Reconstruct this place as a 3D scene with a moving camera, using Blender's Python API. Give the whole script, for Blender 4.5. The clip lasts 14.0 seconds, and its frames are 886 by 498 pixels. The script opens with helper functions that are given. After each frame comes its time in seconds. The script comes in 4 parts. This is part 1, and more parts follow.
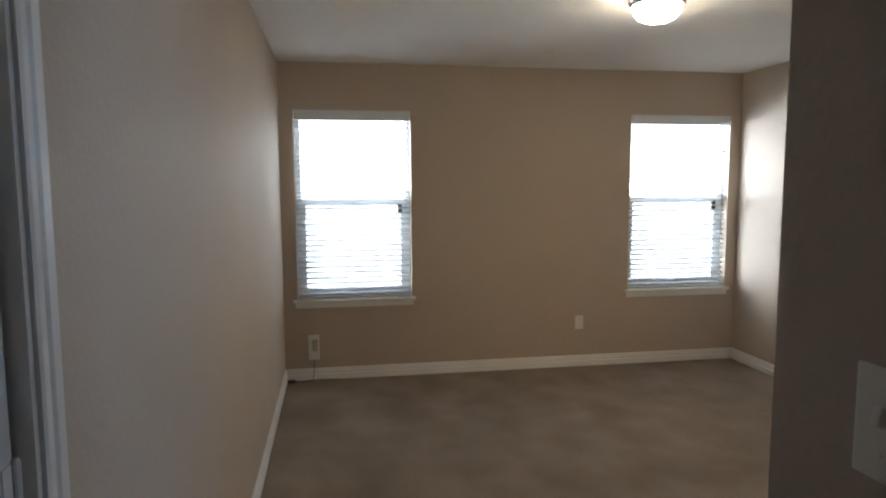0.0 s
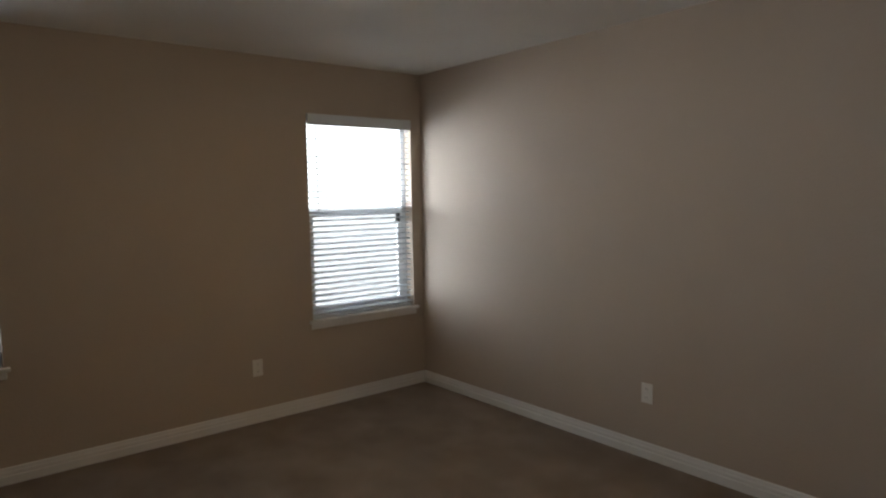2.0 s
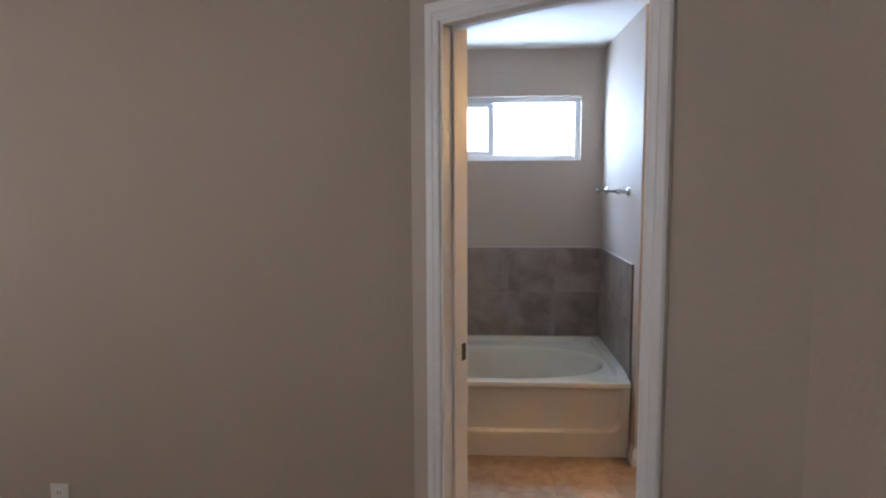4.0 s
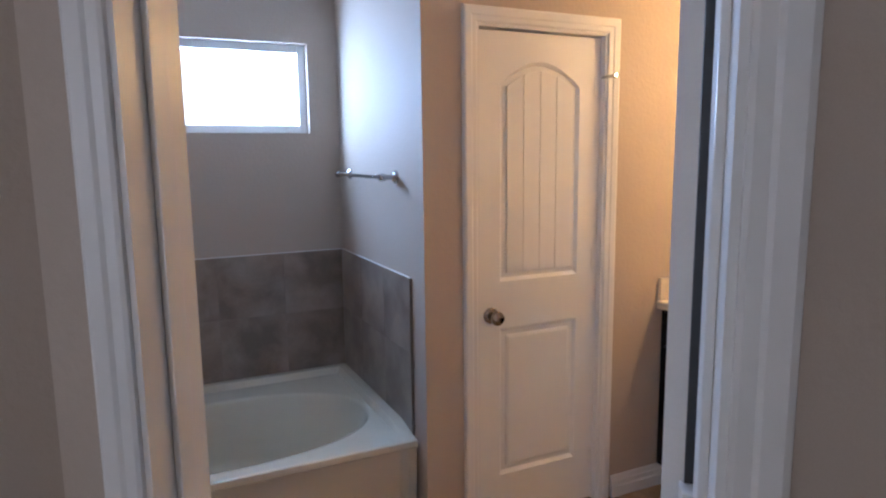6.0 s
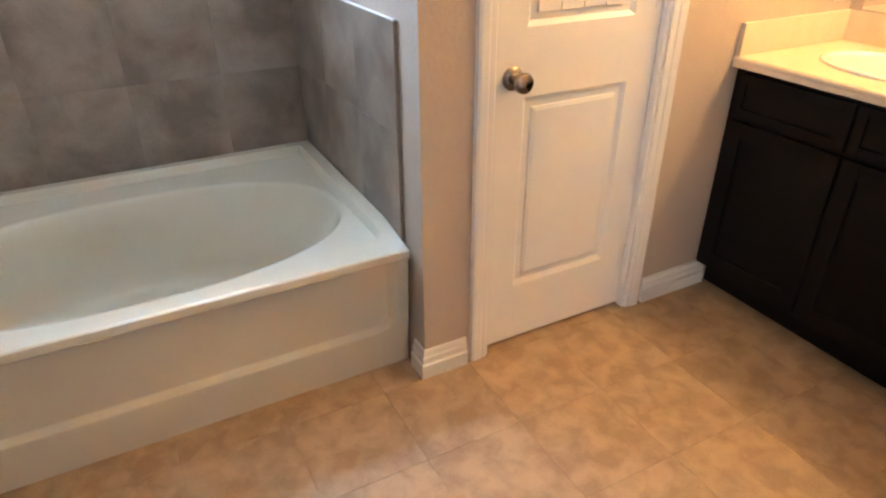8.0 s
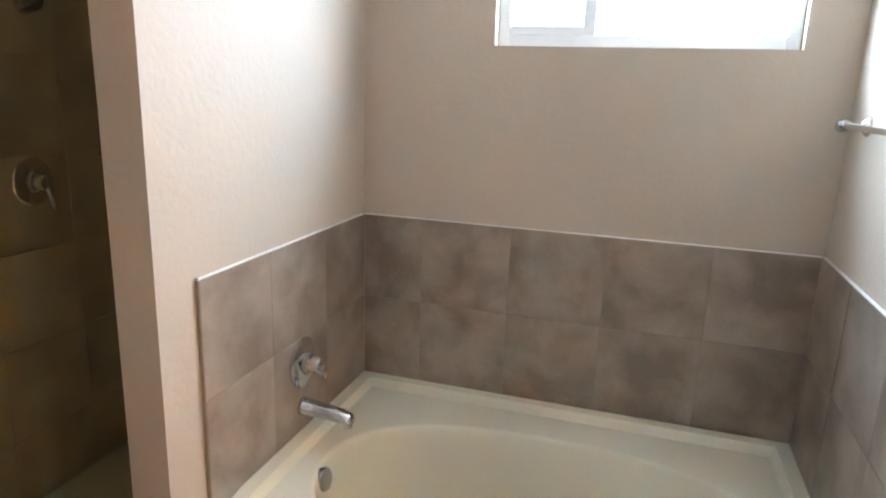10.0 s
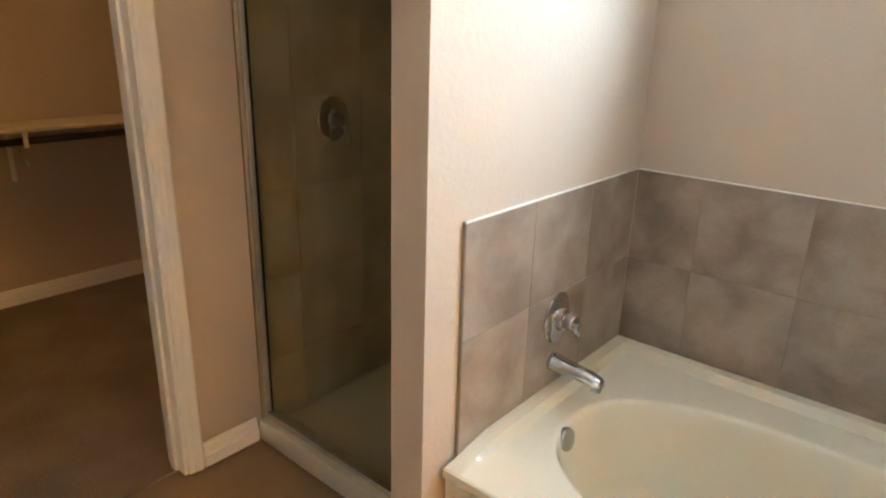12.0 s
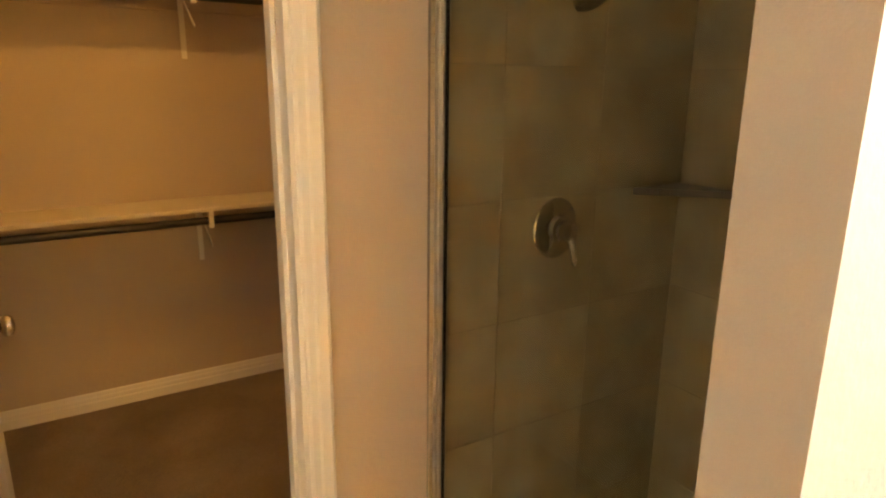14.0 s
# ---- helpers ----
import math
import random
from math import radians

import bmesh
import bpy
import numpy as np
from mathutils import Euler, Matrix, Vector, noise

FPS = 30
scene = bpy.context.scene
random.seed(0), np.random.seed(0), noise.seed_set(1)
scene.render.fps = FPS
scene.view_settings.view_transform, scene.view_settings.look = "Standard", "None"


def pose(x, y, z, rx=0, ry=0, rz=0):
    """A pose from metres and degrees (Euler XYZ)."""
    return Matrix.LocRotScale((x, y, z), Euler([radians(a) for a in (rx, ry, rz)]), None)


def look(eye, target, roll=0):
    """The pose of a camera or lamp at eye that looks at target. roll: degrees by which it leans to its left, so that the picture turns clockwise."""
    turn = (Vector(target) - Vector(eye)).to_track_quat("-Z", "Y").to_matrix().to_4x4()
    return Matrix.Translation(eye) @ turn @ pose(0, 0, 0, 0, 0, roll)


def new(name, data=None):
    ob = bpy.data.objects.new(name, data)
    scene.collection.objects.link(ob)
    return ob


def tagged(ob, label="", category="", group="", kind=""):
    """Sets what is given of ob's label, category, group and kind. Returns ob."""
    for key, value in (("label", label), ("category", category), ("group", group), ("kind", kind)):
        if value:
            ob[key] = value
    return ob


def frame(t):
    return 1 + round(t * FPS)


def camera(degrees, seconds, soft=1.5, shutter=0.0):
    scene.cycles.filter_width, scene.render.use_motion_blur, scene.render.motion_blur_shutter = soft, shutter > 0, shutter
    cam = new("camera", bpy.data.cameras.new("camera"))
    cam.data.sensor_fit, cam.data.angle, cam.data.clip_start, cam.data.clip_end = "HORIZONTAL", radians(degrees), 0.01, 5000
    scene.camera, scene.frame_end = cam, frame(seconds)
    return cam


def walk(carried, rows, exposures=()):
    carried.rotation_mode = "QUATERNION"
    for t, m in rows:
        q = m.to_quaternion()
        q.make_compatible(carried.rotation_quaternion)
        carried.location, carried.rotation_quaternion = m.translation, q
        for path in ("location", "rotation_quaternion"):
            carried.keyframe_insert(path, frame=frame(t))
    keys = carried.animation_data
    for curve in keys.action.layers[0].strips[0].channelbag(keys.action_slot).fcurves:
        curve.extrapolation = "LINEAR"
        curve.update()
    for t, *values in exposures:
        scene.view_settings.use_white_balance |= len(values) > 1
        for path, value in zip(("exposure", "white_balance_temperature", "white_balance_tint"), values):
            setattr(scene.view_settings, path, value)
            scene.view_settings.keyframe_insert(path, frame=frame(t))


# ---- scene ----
cam = camera(69.0, 14.0, soft=2.2)
PATH = [
    (0, (-3.407, -5.039, 1.531), (-3.078, -3.076, 1.328), -0.2),
    (0.5, (-3.397, -4.786, 1.516), (-3.003, -2.834, 1.328), -0.3),
    (1, (-3.38, -4.52, 1.493), (-2.771, -2.621, 1.34), -0.7),
    (1.5, (-3.248, -4.31, 1.468), (-2.367, -2.52, 1.317), -0.9),
    (2, (-3.119, -4.085, 1.512), (-1.86, -2.54, 1.342), -1.0),
    (2.5, (-3.102, -3.917, 1.554), (-1.462, -2.788, 1.366), -1.0),
    (3, (-2.887, -3.804, 1.504), (-1.033, -3.071, 1.338), -0.7),
    (3.5, (-2.603, -3.683, 1.529), (-0.652, -3.298, 1.312), -0.7),
    (3.7, (-2.453, -3.653, 1.536), (-0.483, -3.381, 1.321), -0.5),
    (5.8, (-1.087, -3.492, 1.587), (0.746, -4.248, 1.325), -0.5),
    (6, (-0.996, -3.51, 1.577), (0.795, -4.351, 1.286), -0.7),
    (6.5, (-0.736, -3.536, 1.524), (0.879, -4.607, 1.026), -1.7),
    (7, (-0.587, -3.642, 1.464), (0.924, -4.712, 0.708), -1.8),
    (7.5, (-0.435, -3.735, 1.421), (1.04, -4.741, 0.52), -1.8),
    (8, (-0.269, -3.756, 1.402), (1.27, -4.566, 0.414), -0.2),
    (8.5, (-0.097, -3.749, 1.446), (1.577, -4.219, 0.459), 0.5),
    (9, (0.026, -3.808, 1.487), (1.823, -3.899, 0.614), 0.6),
    (9.2, (0.07, -3.85, 1.517), (1.917, -3.772, 0.753), 0.7),
    (11.3, (0.143, -3.941, 1.549), (1.78, -2.923, 1.016), 1.9),
    (11.5, (0.137, -3.926, 1.528), (1.714, -2.84, 0.95), 1.6),
    (12, (0.189, -3.849, 1.523), (1.634, -2.626, 0.878), 1.6),
    (12.5, (0.27, -3.672, 1.538), (1.576, -2.306, 0.881), 1.7),
    (13, (0.361, -3.538, 1.548), (1.496, -2.015, 0.923), 0.9),
    (13.5, (0.519, -3.385, 1.559), (1.539, -1.762, 0.989), 1.1),
    (14, (0.63, -3.21, 1.571), (1.662, -1.572, 1.067), 0.6),
]
EXPOSURES = [(0, 0.75, 5900, 8), (0.5, 0.85, 6000, 10), (1.0, 0.0, 6000, 9), (1.5, -0.25, 6000, 10), (2.0, -0.3, 6200, 11), (2.5, 0.25, 6400, 17),
             (3.0, 0.45, 6600, 20), (3.5, 0.35, 6300, 17), (5.8, 0.1, 5600, 21), (6.5, -0.05, 5250, 17), (7.0, 0.45, 5600, 13), (7.5, 0.8, 6000, 13),
             (8.0, 1.15, 6400, 14), (8.5, 1.5, 6350, 14), (9.0, 1.15, 6500, 13), (11.5, 1.35, 7200, 12), (12.5, 1.5, 7600, 11), (13.5, 1.85, 8900, 10), (14.0, 2.08, 9900, 9)]
walk(cam, [(t, look(eye, target, roll)) for t, eye, target, roll in PATH], EXPOSURES)

# ---- world, daylight and lamps ----
world = bpy.data.worlds.new("sky")
scene.world = world
world.use_nodes = True
wn = world.node_tree.nodes
sky = wn.new("ShaderNodeTexSky")
sky.sky_type = "NISHITA"
sky.sun_disc = False
sky.sun_elevation, sky.sun_rotation = radians(52), radians(200)
world.node_tree.links.new(sky.outputs[0], wn["Background"].inputs[0])
wn["Background"].inputs[1].default_value = 0.12

sun = new("sun", bpy.data.lights.new("sun", "SUN"))
sun.data.energy, sun.data.angle, sun.data.color = 3.0, radians(0.5), (1.0, 0.95, 0.88)
sun.matrix_world = look((2, -14, 20), (0, 0, 0))


def window_light(name, at, toward, w, h, watts, tint, spread=180):
    """Daylight that enters by a window's opening."""
    lamp = new(name, bpy.data.lights.new(name, "AREA"))
    lamp.data.shape, lamp.data.size, lamp.data.size_y = "RECTANGLE", w, h
    lamp.data.energy, lamp.data.color = watts, tint
    lamp.data.spread = radians(spread)
    lamp.matrix_world = look(at, toward)
    return lamp


DAY = (0.90, 0.96, 1.0)
window_light("daylight_window_west", (-4.75, 1.20, 0.95), (-2.75, -1.2, 1.85), 1.8, 1.7, 230, DAY, 130)
window_light("daylight_window_east", (-2.05, 1.20, 0.95), (-0.05, -1.2, 1.85), 1.8, 1.7, 230, DAY, 130)
window_light("daylight_bath_window", (2.455, -3.86, 1.908), (0, -3.86, 1.55), 0.86, 0.39, 41, (0.50, 0.72, 1.0))

# ---- materials ----
MATS = {}


def material(name, colour, rough=0.6, metal=0.0, second=None, scale=6.0, amount=0.5, grain=0.0, grain_scale=300.0,
             bump=0.0, bump_scale=120.0, per_piece=0.0, coat=0.0, spec=0.5, detail=4.0,
             warp=0.0, lo=0.35, hi=0.65, streak=0.0):
    """A surface with broad mottling, fine grain and relief, at real-world size."""
    m = bpy.data.materials.new(name)
    m.use_nodes = True
    n, l = m.node_tree.nodes, m.node_tree.links
    b = n["Principled BSDF"]
    b.inputs["Roughness"].default_value, b.inputs["Metallic"].default_value = rough, metal
    b.inputs["Coat Weight"].default_value, b.inputs["Specular IOR Level"].default_value = coat, spec
    pos = n.new("ShaderNodeNewGeometry").outputs["Position"]
    col = None

    def rgb(c):
        node = n.new("ShaderNodeRGB")
        node.outputs[0].default_value = (*c, 1)
        return node.outputs[0]

    def mix(fac, a, c, blend="MIX"):
        node = n.new("ShaderNodeMix")
        node.data_type, node.blend_type = "RGBA", blend
        if isinstance(fac, float):
            node.inputs[0].default_value = fac
        else:
            l.new(fac, node.inputs[0])
        l.new(a, node.inputs[6])
        l.new(c, node.inputs[7])
        return node.outputs[2]

    def tex(s, d=4.0, lo=0.35, hi=0.65, shift=None):
        t = n.new("ShaderNodeTexNoise")
        t.inputs["Scale"].default_value, t.inputs["Detail"].default_value = s, d
        t.inputs["Distortion"].default_value = warp
        l.new(shift or pos, t.inputs["Vector"])
        r = n.new("ShaderNodeMapRange")
        r.inputs[1].default_value, r.inputs[2].default_value = lo, hi
        l.new(t.outputs["Fac"], r.inputs[0])
        return r.outputs[0]

    col = rgb(colour)
    shift = None
    if per_piece:
        info = n.new("ShaderNodeObjectInfo")
        add = n.new("ShaderNodeVectorMath")
        add.operation = "MULTIPLY_ADD"
        comb = n.new("ShaderNodeCombineXYZ")
        for k in range(3):
            l.new(info.outputs["Random"], comb.inputs[k])
        l.new(comb.outputs[0], add.inputs[0])
        add.inputs[1].default_value = (37, 53, 71)
        l.new(pos, add.inputs[2])
        shift = add.outputs[0]
    if second:
        fac = tex(scale, detail, lo, hi, shift=shift)
        mul = n.new("ShaderNodeMath")
        mul.operation = "MULTIPLY"
        mul.inputs[1].default_value = amount
        l.new(fac, mul.inputs[0])
        col = mix(mul.outputs[0], col, rgb(second))
    if streak:
        # long brushed lanes in the pile
        sc = n.new("ShaderNodeVectorMath")
        sc.operation = "MULTIPLY"
        sc.inputs[1].default_value = (2.6, 0.9, 1.0)
        l.new(pos, sc.inputs[0])
        lane = tex(1.0, 3.0, 0.36, 0.64, shift=sc.outputs[0])
        tone = mix(lane, rgb((1 - streak,) * 3), rgb((1 + streak,) * 3))
        col = mix(1.0, col, tone, "MULTIPLY")
    if grain:
        g = tex(grain_scale, 2.0, 0.3, 0.7)
        dark = mix(g, rgb((1 - grain,) * 3), rgb((1 + grain,) * 3))
        col = mix(1.0, col, dark, "MULTIPLY")
    if per_piece:
        r = n.new("ShaderNodeMapRange")
        r.inputs[3].default_value, r.inputs[4].default_value = 1 - per_piece, 1 + per_piece
        l.new(info.outputs["Random"], r.inputs[0])
        comb2 = n.new("ShaderNodeCombineXYZ")
        for k in range(3):
            l.new(r.outputs[0], comb2.inputs[k])
        col = mix(1.0, col, comb2.outputs[0], "MULTIPLY")
    l.new(col, b.inputs["Base Color"])
    if bump:
        t = n.new("ShaderNodeTexNoise")
        t.inputs["Scale"].default_value, t.inputs["Detail"].default_value = bump_scale, 3.0
        l.new(pos, t.inputs["Vector"])
        bn = n.new("ShaderNodeBump")
        bn.inputs["Strength"].default_value, bn.inputs["Distance"].default_value = 1.0, bump
        l.new(t.outputs["Fac"], bn.inputs["Height"])
        l.new(bn.outputs[0], b.inputs["Normal"])
    MATS[name] = m
    return m


def glowing(name, colour, strength):
    m = bpy.data.materials.new(name)
    m.use_nodes = True
    b = m.node_tree.nodes["Principled BSDF"]
    b.inputs["Base Color"].default_value = (0.9, 0.88, 0.84, 1)
    b.inputs["Emission Color"].default_value, b.inputs["Emission Strength"].default_value = (*colour, 1), strength
    return m


def clear_glass(name, tint, gloss=1.0):
    m = bpy.data.materials.new(name)
    m.use_nodes = True
    n, l = m.node_tree.nodes, m.node_tree.links
    n.remove(n["Principled BSDF"])
    t, g, mixer, f, p, k = (n.new("ShaderNode" + q) for q in ("BsdfTransparent", "BsdfGlossy", "MixShader", "LayerWeight", "Math", "MapRange"))
    t.inputs[0].default_value = (*tint, 1)
    g.inputs["Roughness"].default_value = 0.02
    p.operation, p.inputs[1].default_value = "POWER", 4.0
    k.inputs[3].default_value, k.inputs[4].default_value = 0.022 * gloss, 0.5 * gloss
    l.new(f.outputs["Facing"], p.inputs[0])
    l.new(p.outputs[0], k.inputs[0])
    l.new(k.outputs[0], mixer.inputs[0])
    l.new(t.outputs[0], mixer.inputs[1])
    l.new(g.outputs[0], mixer.inputs[2])
    l.new(mixer.outputs[0], n["Material Output"].inputs[0])
    return m


def fine_mesh(name, colour, open_part):
    """Woven screen too fine to see as wires: part of it lets light straight through."""
    m = bpy.data.materials.new(name)
    m.use_nodes = True
    n, l = m.node_tree.nodes, m.node_tree.links
    t, mixer = n.new("ShaderNodeBsdfTransparent"), n.new("ShaderNodeMixShader")
    b = n["Principled BSDF"]
    b.inputs["Base Color"].default_value, b.inputs["Roughness"].default_value = (*colour, 1), 0.7
    mixer.inputs[0].default_value = open_part
    l.new(b.outputs[0], mixer.inputs[1])
    l.new(t.outputs[0], mixer.inputs[2])
    l.new(mixer.outputs[0], n["Material Output"].inputs[0])
    return m


SCREEN = fine_mesh("grey_insect_screen", (0.10, 0.12, 0.15), 0.62)
PAINT = material("greige_wall_paint", (0.50, 0.418, 0.340), 0.68, second=(0.465, 0.387, 0.312), scale=1.6, amount=0.6,
                 grain=0.02, grain_scale=500, bump=0.0014, bump_scale=60, spec=0.25)
CEILING = material("ceiling_paint", (0.84, 0.81, 0.75), 0.8, second=(0.79, 0.75, 0.69), scale=2.0, bump=0.004, bump_scale=60, spec=0.2)
TRIM = material("white_trim_paint", (0.78, 0.77, 0.75), 0.32, second=(0.70, 0.69, 0.66), scale=5, amount=0.3, bump=0.0001, bump_scale=90)
DOOR = material("white_door_paint", (0.80, 0.79, 0.77), 0.36, second=(0.74, 0.73, 0.70), scale=4, amount=0.4, bump=0.0005, bump_scale=160)
CARPET = material("grey_brown_carpet", (0.364, 0.292, 0.233), 1.0, second=(0.268, 0.213, 0.167), scale=3.2, amount=0.8, grain=0.35,
                  grain_scale=420, bump=0.012, bump_scale=260, spec=0.05, detail=6, streak=0.07)
VINYL = material("tan_floor_tile", (0.41, 0.28, 0.165), 0.6, second=(0.285, 0.185, 0.105), scale=13, amount=0.9, grain=0.05,
                 grain_scale=160, per_piece=0.03, bump=0.0003, bump_scale=40, detail=7, warp=0.35, lo=0.38, hi=0.62)
GROUT_FLOOR = material("floor_joint", (0.30, 0.20, 0.115), 0.8, second=(0.25, 0.165, 0.09))
STONE = material("grey_brown_stone_tile", (0.335, 0.268, 0.215), 0.30, second=(0.185, 0.140, 0.108), scale=5.5, amount=0.95, grain=0.05,
                 grain_scale=120, per_piece=0.03, bump=0.0003, bump_scale=30, detail=8, warp=0.25, lo=0.38, hi=0.64)
SHOWER_TILE = material("taupe_shower_tile", (0.47, 0.385, 0.27), 0.4, second=(0.32, 0.255, 0.17), scale=5, amount=0.9, grain=0.05,
                       grain_scale=120, per_piece=0.03, bump=0.0004, bump_scale=30, detail=7)
GROUT = material("tile_grout", (0.255, 0.205, 0.165), 0.9, second=(0.21, 0.17, 0.135), scale=30)
ACRYLIC = material("white_acrylic", (0.66, 0.615, 0.490), 0.16, second=(0.62, 0.575, 0.455), scale=3, amount=0.5, coat=0.3)
CHROME = material("chrome", (0.55, 0.55, 0.57), 0.08, 1.0, second=(0.48, 0.48, 0.50), scale=20)
BRONZE = material("brushed_nickel_knob", (0.36, 0.31, 0.27), 0.24, 1.0, second=(0.26, 0.22, 0.19), scale=40)
ESPRESSO = material("espresso_wood", (0.007, 0.005, 0.005), 0.5, second=(0.004, 0.003, 0.003), scale=14, amount=0.7, bump=0.0002, bump_scale=150, spec=0.12)
LAMINATE = material("cream_countertop", (0.72, 0.62, 0.47), 0.28, second=(0.66, 0.55, 0.40), scale=22, amount=0.6, grain=0.05, grain_scale=260)
PORCELAIN = material("white_porcelain", (0.83, 0.82, 0.79), 0.1, second=(0.80, 0.79, 0.76), scale=5)
MIRROR = material("mirror_silver", (0.88, 0.88, 0.87), 0.01, 1.0)
PLASTIC = material("white_plastic", (0.78, 0.76, 0.72), 0.35, second=(0.74, 0.72, 0.67), scale=30)
# also colours the strips that stand for shade in the bathroom door's hinge gap
DARK = material("dark_plastic_and_gap_shade", (0.03, 0.028, 0.027), 0.45, second=(0.05, 0.045, 0.04), scale=30)
VINYL_FRAME = material("white_vinyl_frame", (0.80, 0.81, 0.82), 0.4, second=(0.74, 0.75, 0.76), scale=8, amount=0.4)
SLAT = material("white_blind_slat", (0.66, 0.69, 0.72), 0.45, second=(0.62, 0.65, 0.68), scale=12, amount=0.4)
ROD = material("dark_stained_rod", (0.016, 0.012, 0.010), 0.4, second=(0.02, 0.015, 0.013), scale=25)
SHELF = material("painted_closet_shelf", (0.66, 0.60, 0.50), 0.5, second=(0.58, 0.52, 0.43), scale=8)
ALU = material("silver_shower_frame", (0.62, 0.62, 0.60), 0.28, 1.0, second=(0.52, 0.52, 0.50), scale=30)
SLATE = material("dark_slate_shelf", (0.15, 0.125, 0.11), 0.4, second=(0.10, 0.085, 0.075), scale=12)
BLACK = material("dark_gap", (0.01, 0.009, 0.008), 0.9)
GROUND = material("pale_ground", (0.42, 0.40, 0.36), 0.95, second=(0.30, 0.31, 0.22), scale=0.6, bump=0.01, bump_scale=20)
BRIGHT = glowing("bright_outdoors", (0.84, 0.93, 1.0), 2.0)
DOME = glowing("lit_frosted_dome", (1.0, 0.82, 0.56), 38)
VANITY_SHADE = glowing("lit_vanity_shade", (1.0, 0.61, 0.22), 47)
CLOSET_DOME = glowing("lit_closet_dome", (1.0, 0.56, 0.19), 13.5)
WINDOW_GLASS = clear_glass("window_glass", (0.97, 0.985, 0.98))
SHOWER_GLASS = clear_glass("shower_glass", (0.95, 0.935, 0.86))

# ---- building helpers ----


def part(name, bm, mat, parent=None, label=""):
    me = bpy.data.meshes.new(name)
    bmesh.ops.recalc_face_normals(bm, faces=bm.faces)
    bm.to_mesh(me)
    bm.free()
    me.materials.append(mat)
    ob = new(name, me)
    if parent is not None:
        ob.parent = parent
        ob.matrix_parent_inverse = Matrix.Identity(4)
    if label:
        ob["label"] = label
    return ob


def thing(name, label, category, group="", kind=""):
    return tagged(new(name), label, category, group, kind)


def smooth(ob, angle=40):
    me = ob.data
    for p in me.polygons:
        p.use_smooth = True
    bm = bmesh.new()
    bm.from_mesh(me)
    for e in bm.edges:
        if len(e.link_faces) == 2 and e.calc_face_angle(0) > radians(angle):
            e.smooth = False
    bm.to_mesh(me)
    bm.free()
    return ob


def box(bm, x0, x1, y0, y1, z0, z1, m=None, bevel=0.0):
    v = bmesh.ops.create_cube(bm, size=1)["verts"]
    t = Matrix.LocRotScale(((x0 + x1) / 2, (y0 + y1) / 2, (z0 + z1) / 2), None, (abs(x1 - x0), abs(y1 - y0), abs(z1 - z0)))
    bmesh.ops.transform(bm, matrix=t, verts=v)
    if bevel:
        es = {e for q in v for e in q.link_edges}
        r = bmesh.ops.bevel(bm, geom=list(es), offset=bevel, segments=2, affect="EDGES", profile=0.6)
        v = list({q for f in r["faces"] for q in f.verts} | {q for q in v if q.is_valid})
        linked = set()
        stack = [q for q in v]
        while stack:
            q = stack.pop()
            if q in linked:
                continue
            linked.add(q)
            stack += [e.other_vert(q) for e in q.link_edges]
        v = list(linked)
    if m is not None:
        bmesh.ops.transform(bm, matrix=m, verts=v)
    return v


def box_mesh(x0, x1, y0, y1, z0, z1, bevel=0.0, m=None):
    bm = bmesh.new()
    box(bm, x0, x1, y0, y1, z0, z1, m, bevel)
    return bm


def lathe(bm, profile, m, steps=24, closed=True):
    """Turns (radius, height) points round the local z axis."""
    rings = []
    for r, h in profile:
        rings.append([bm.verts.new(m @ Vector((r * math.cos(2 * math.pi * i / steps), r * math.sin(2 * math.pi * i / steps), h))) for i in range(steps)])
    for a, b in zip(rings, rings[1:]):
        for i in range(steps):
            j = (i + 1) % steps
            bm.faces.new((a[i], a[j], b[j], b[i]))
    if closed:
        bm.faces.new(rings[0][::-1])
        bm.faces.new(rings[-1])


def tube(bm, points, radius, steps=12):
    """A round bar along points."""
    pts = [Vector(p) for p in points]
    rings = []
    for i, p in enumerate(pts):
        d = (pts[min(i + 1, len(pts) - 1)] - pts[max(i - 1, 0)]).normalized()
        q = d.to_track_quat("Z", "Y")
        r = radius[i] if isinstance(radius, (list, tuple)) else radius
        rings.append([bm.verts.new(p + q @ Vector((r * math.cos(2 * math.pi * k / steps), r * math.sin(2 * math.pi * k / steps), 0))) for k in range(steps)])
    for a, b in zip(rings, rings[1:]):
        for i in range(steps):
            j = (i + 1) % steps
            bm.faces.new((a[i], a[j], b[j], b[i]))
    bm.faces.new(rings[0][::-1])
    bm.faces.new(rings[-1])


def ring_tube(bm, m, big, small, steps=32, sides=10):
    rings = []
    for i in range(steps):
        a = 2 * math.pi * i / steps
        rings.append([bm.verts.new(m @ Vector(((big + small * math.cos(b)) * math.cos(a), (big + small * math.cos(b)) * math.sin(a), small * math.sin(b))))
                      for b in (2 * math.pi * k / sides for k in range(sides))])
    for i in range(steps):
        a, b = rings[i], rings[(i + 1) % steps]
        for k in range(sides):
            j = (k + 1) % sides
            bm.faces.new((a[k], b[k], b[j], a[j]))


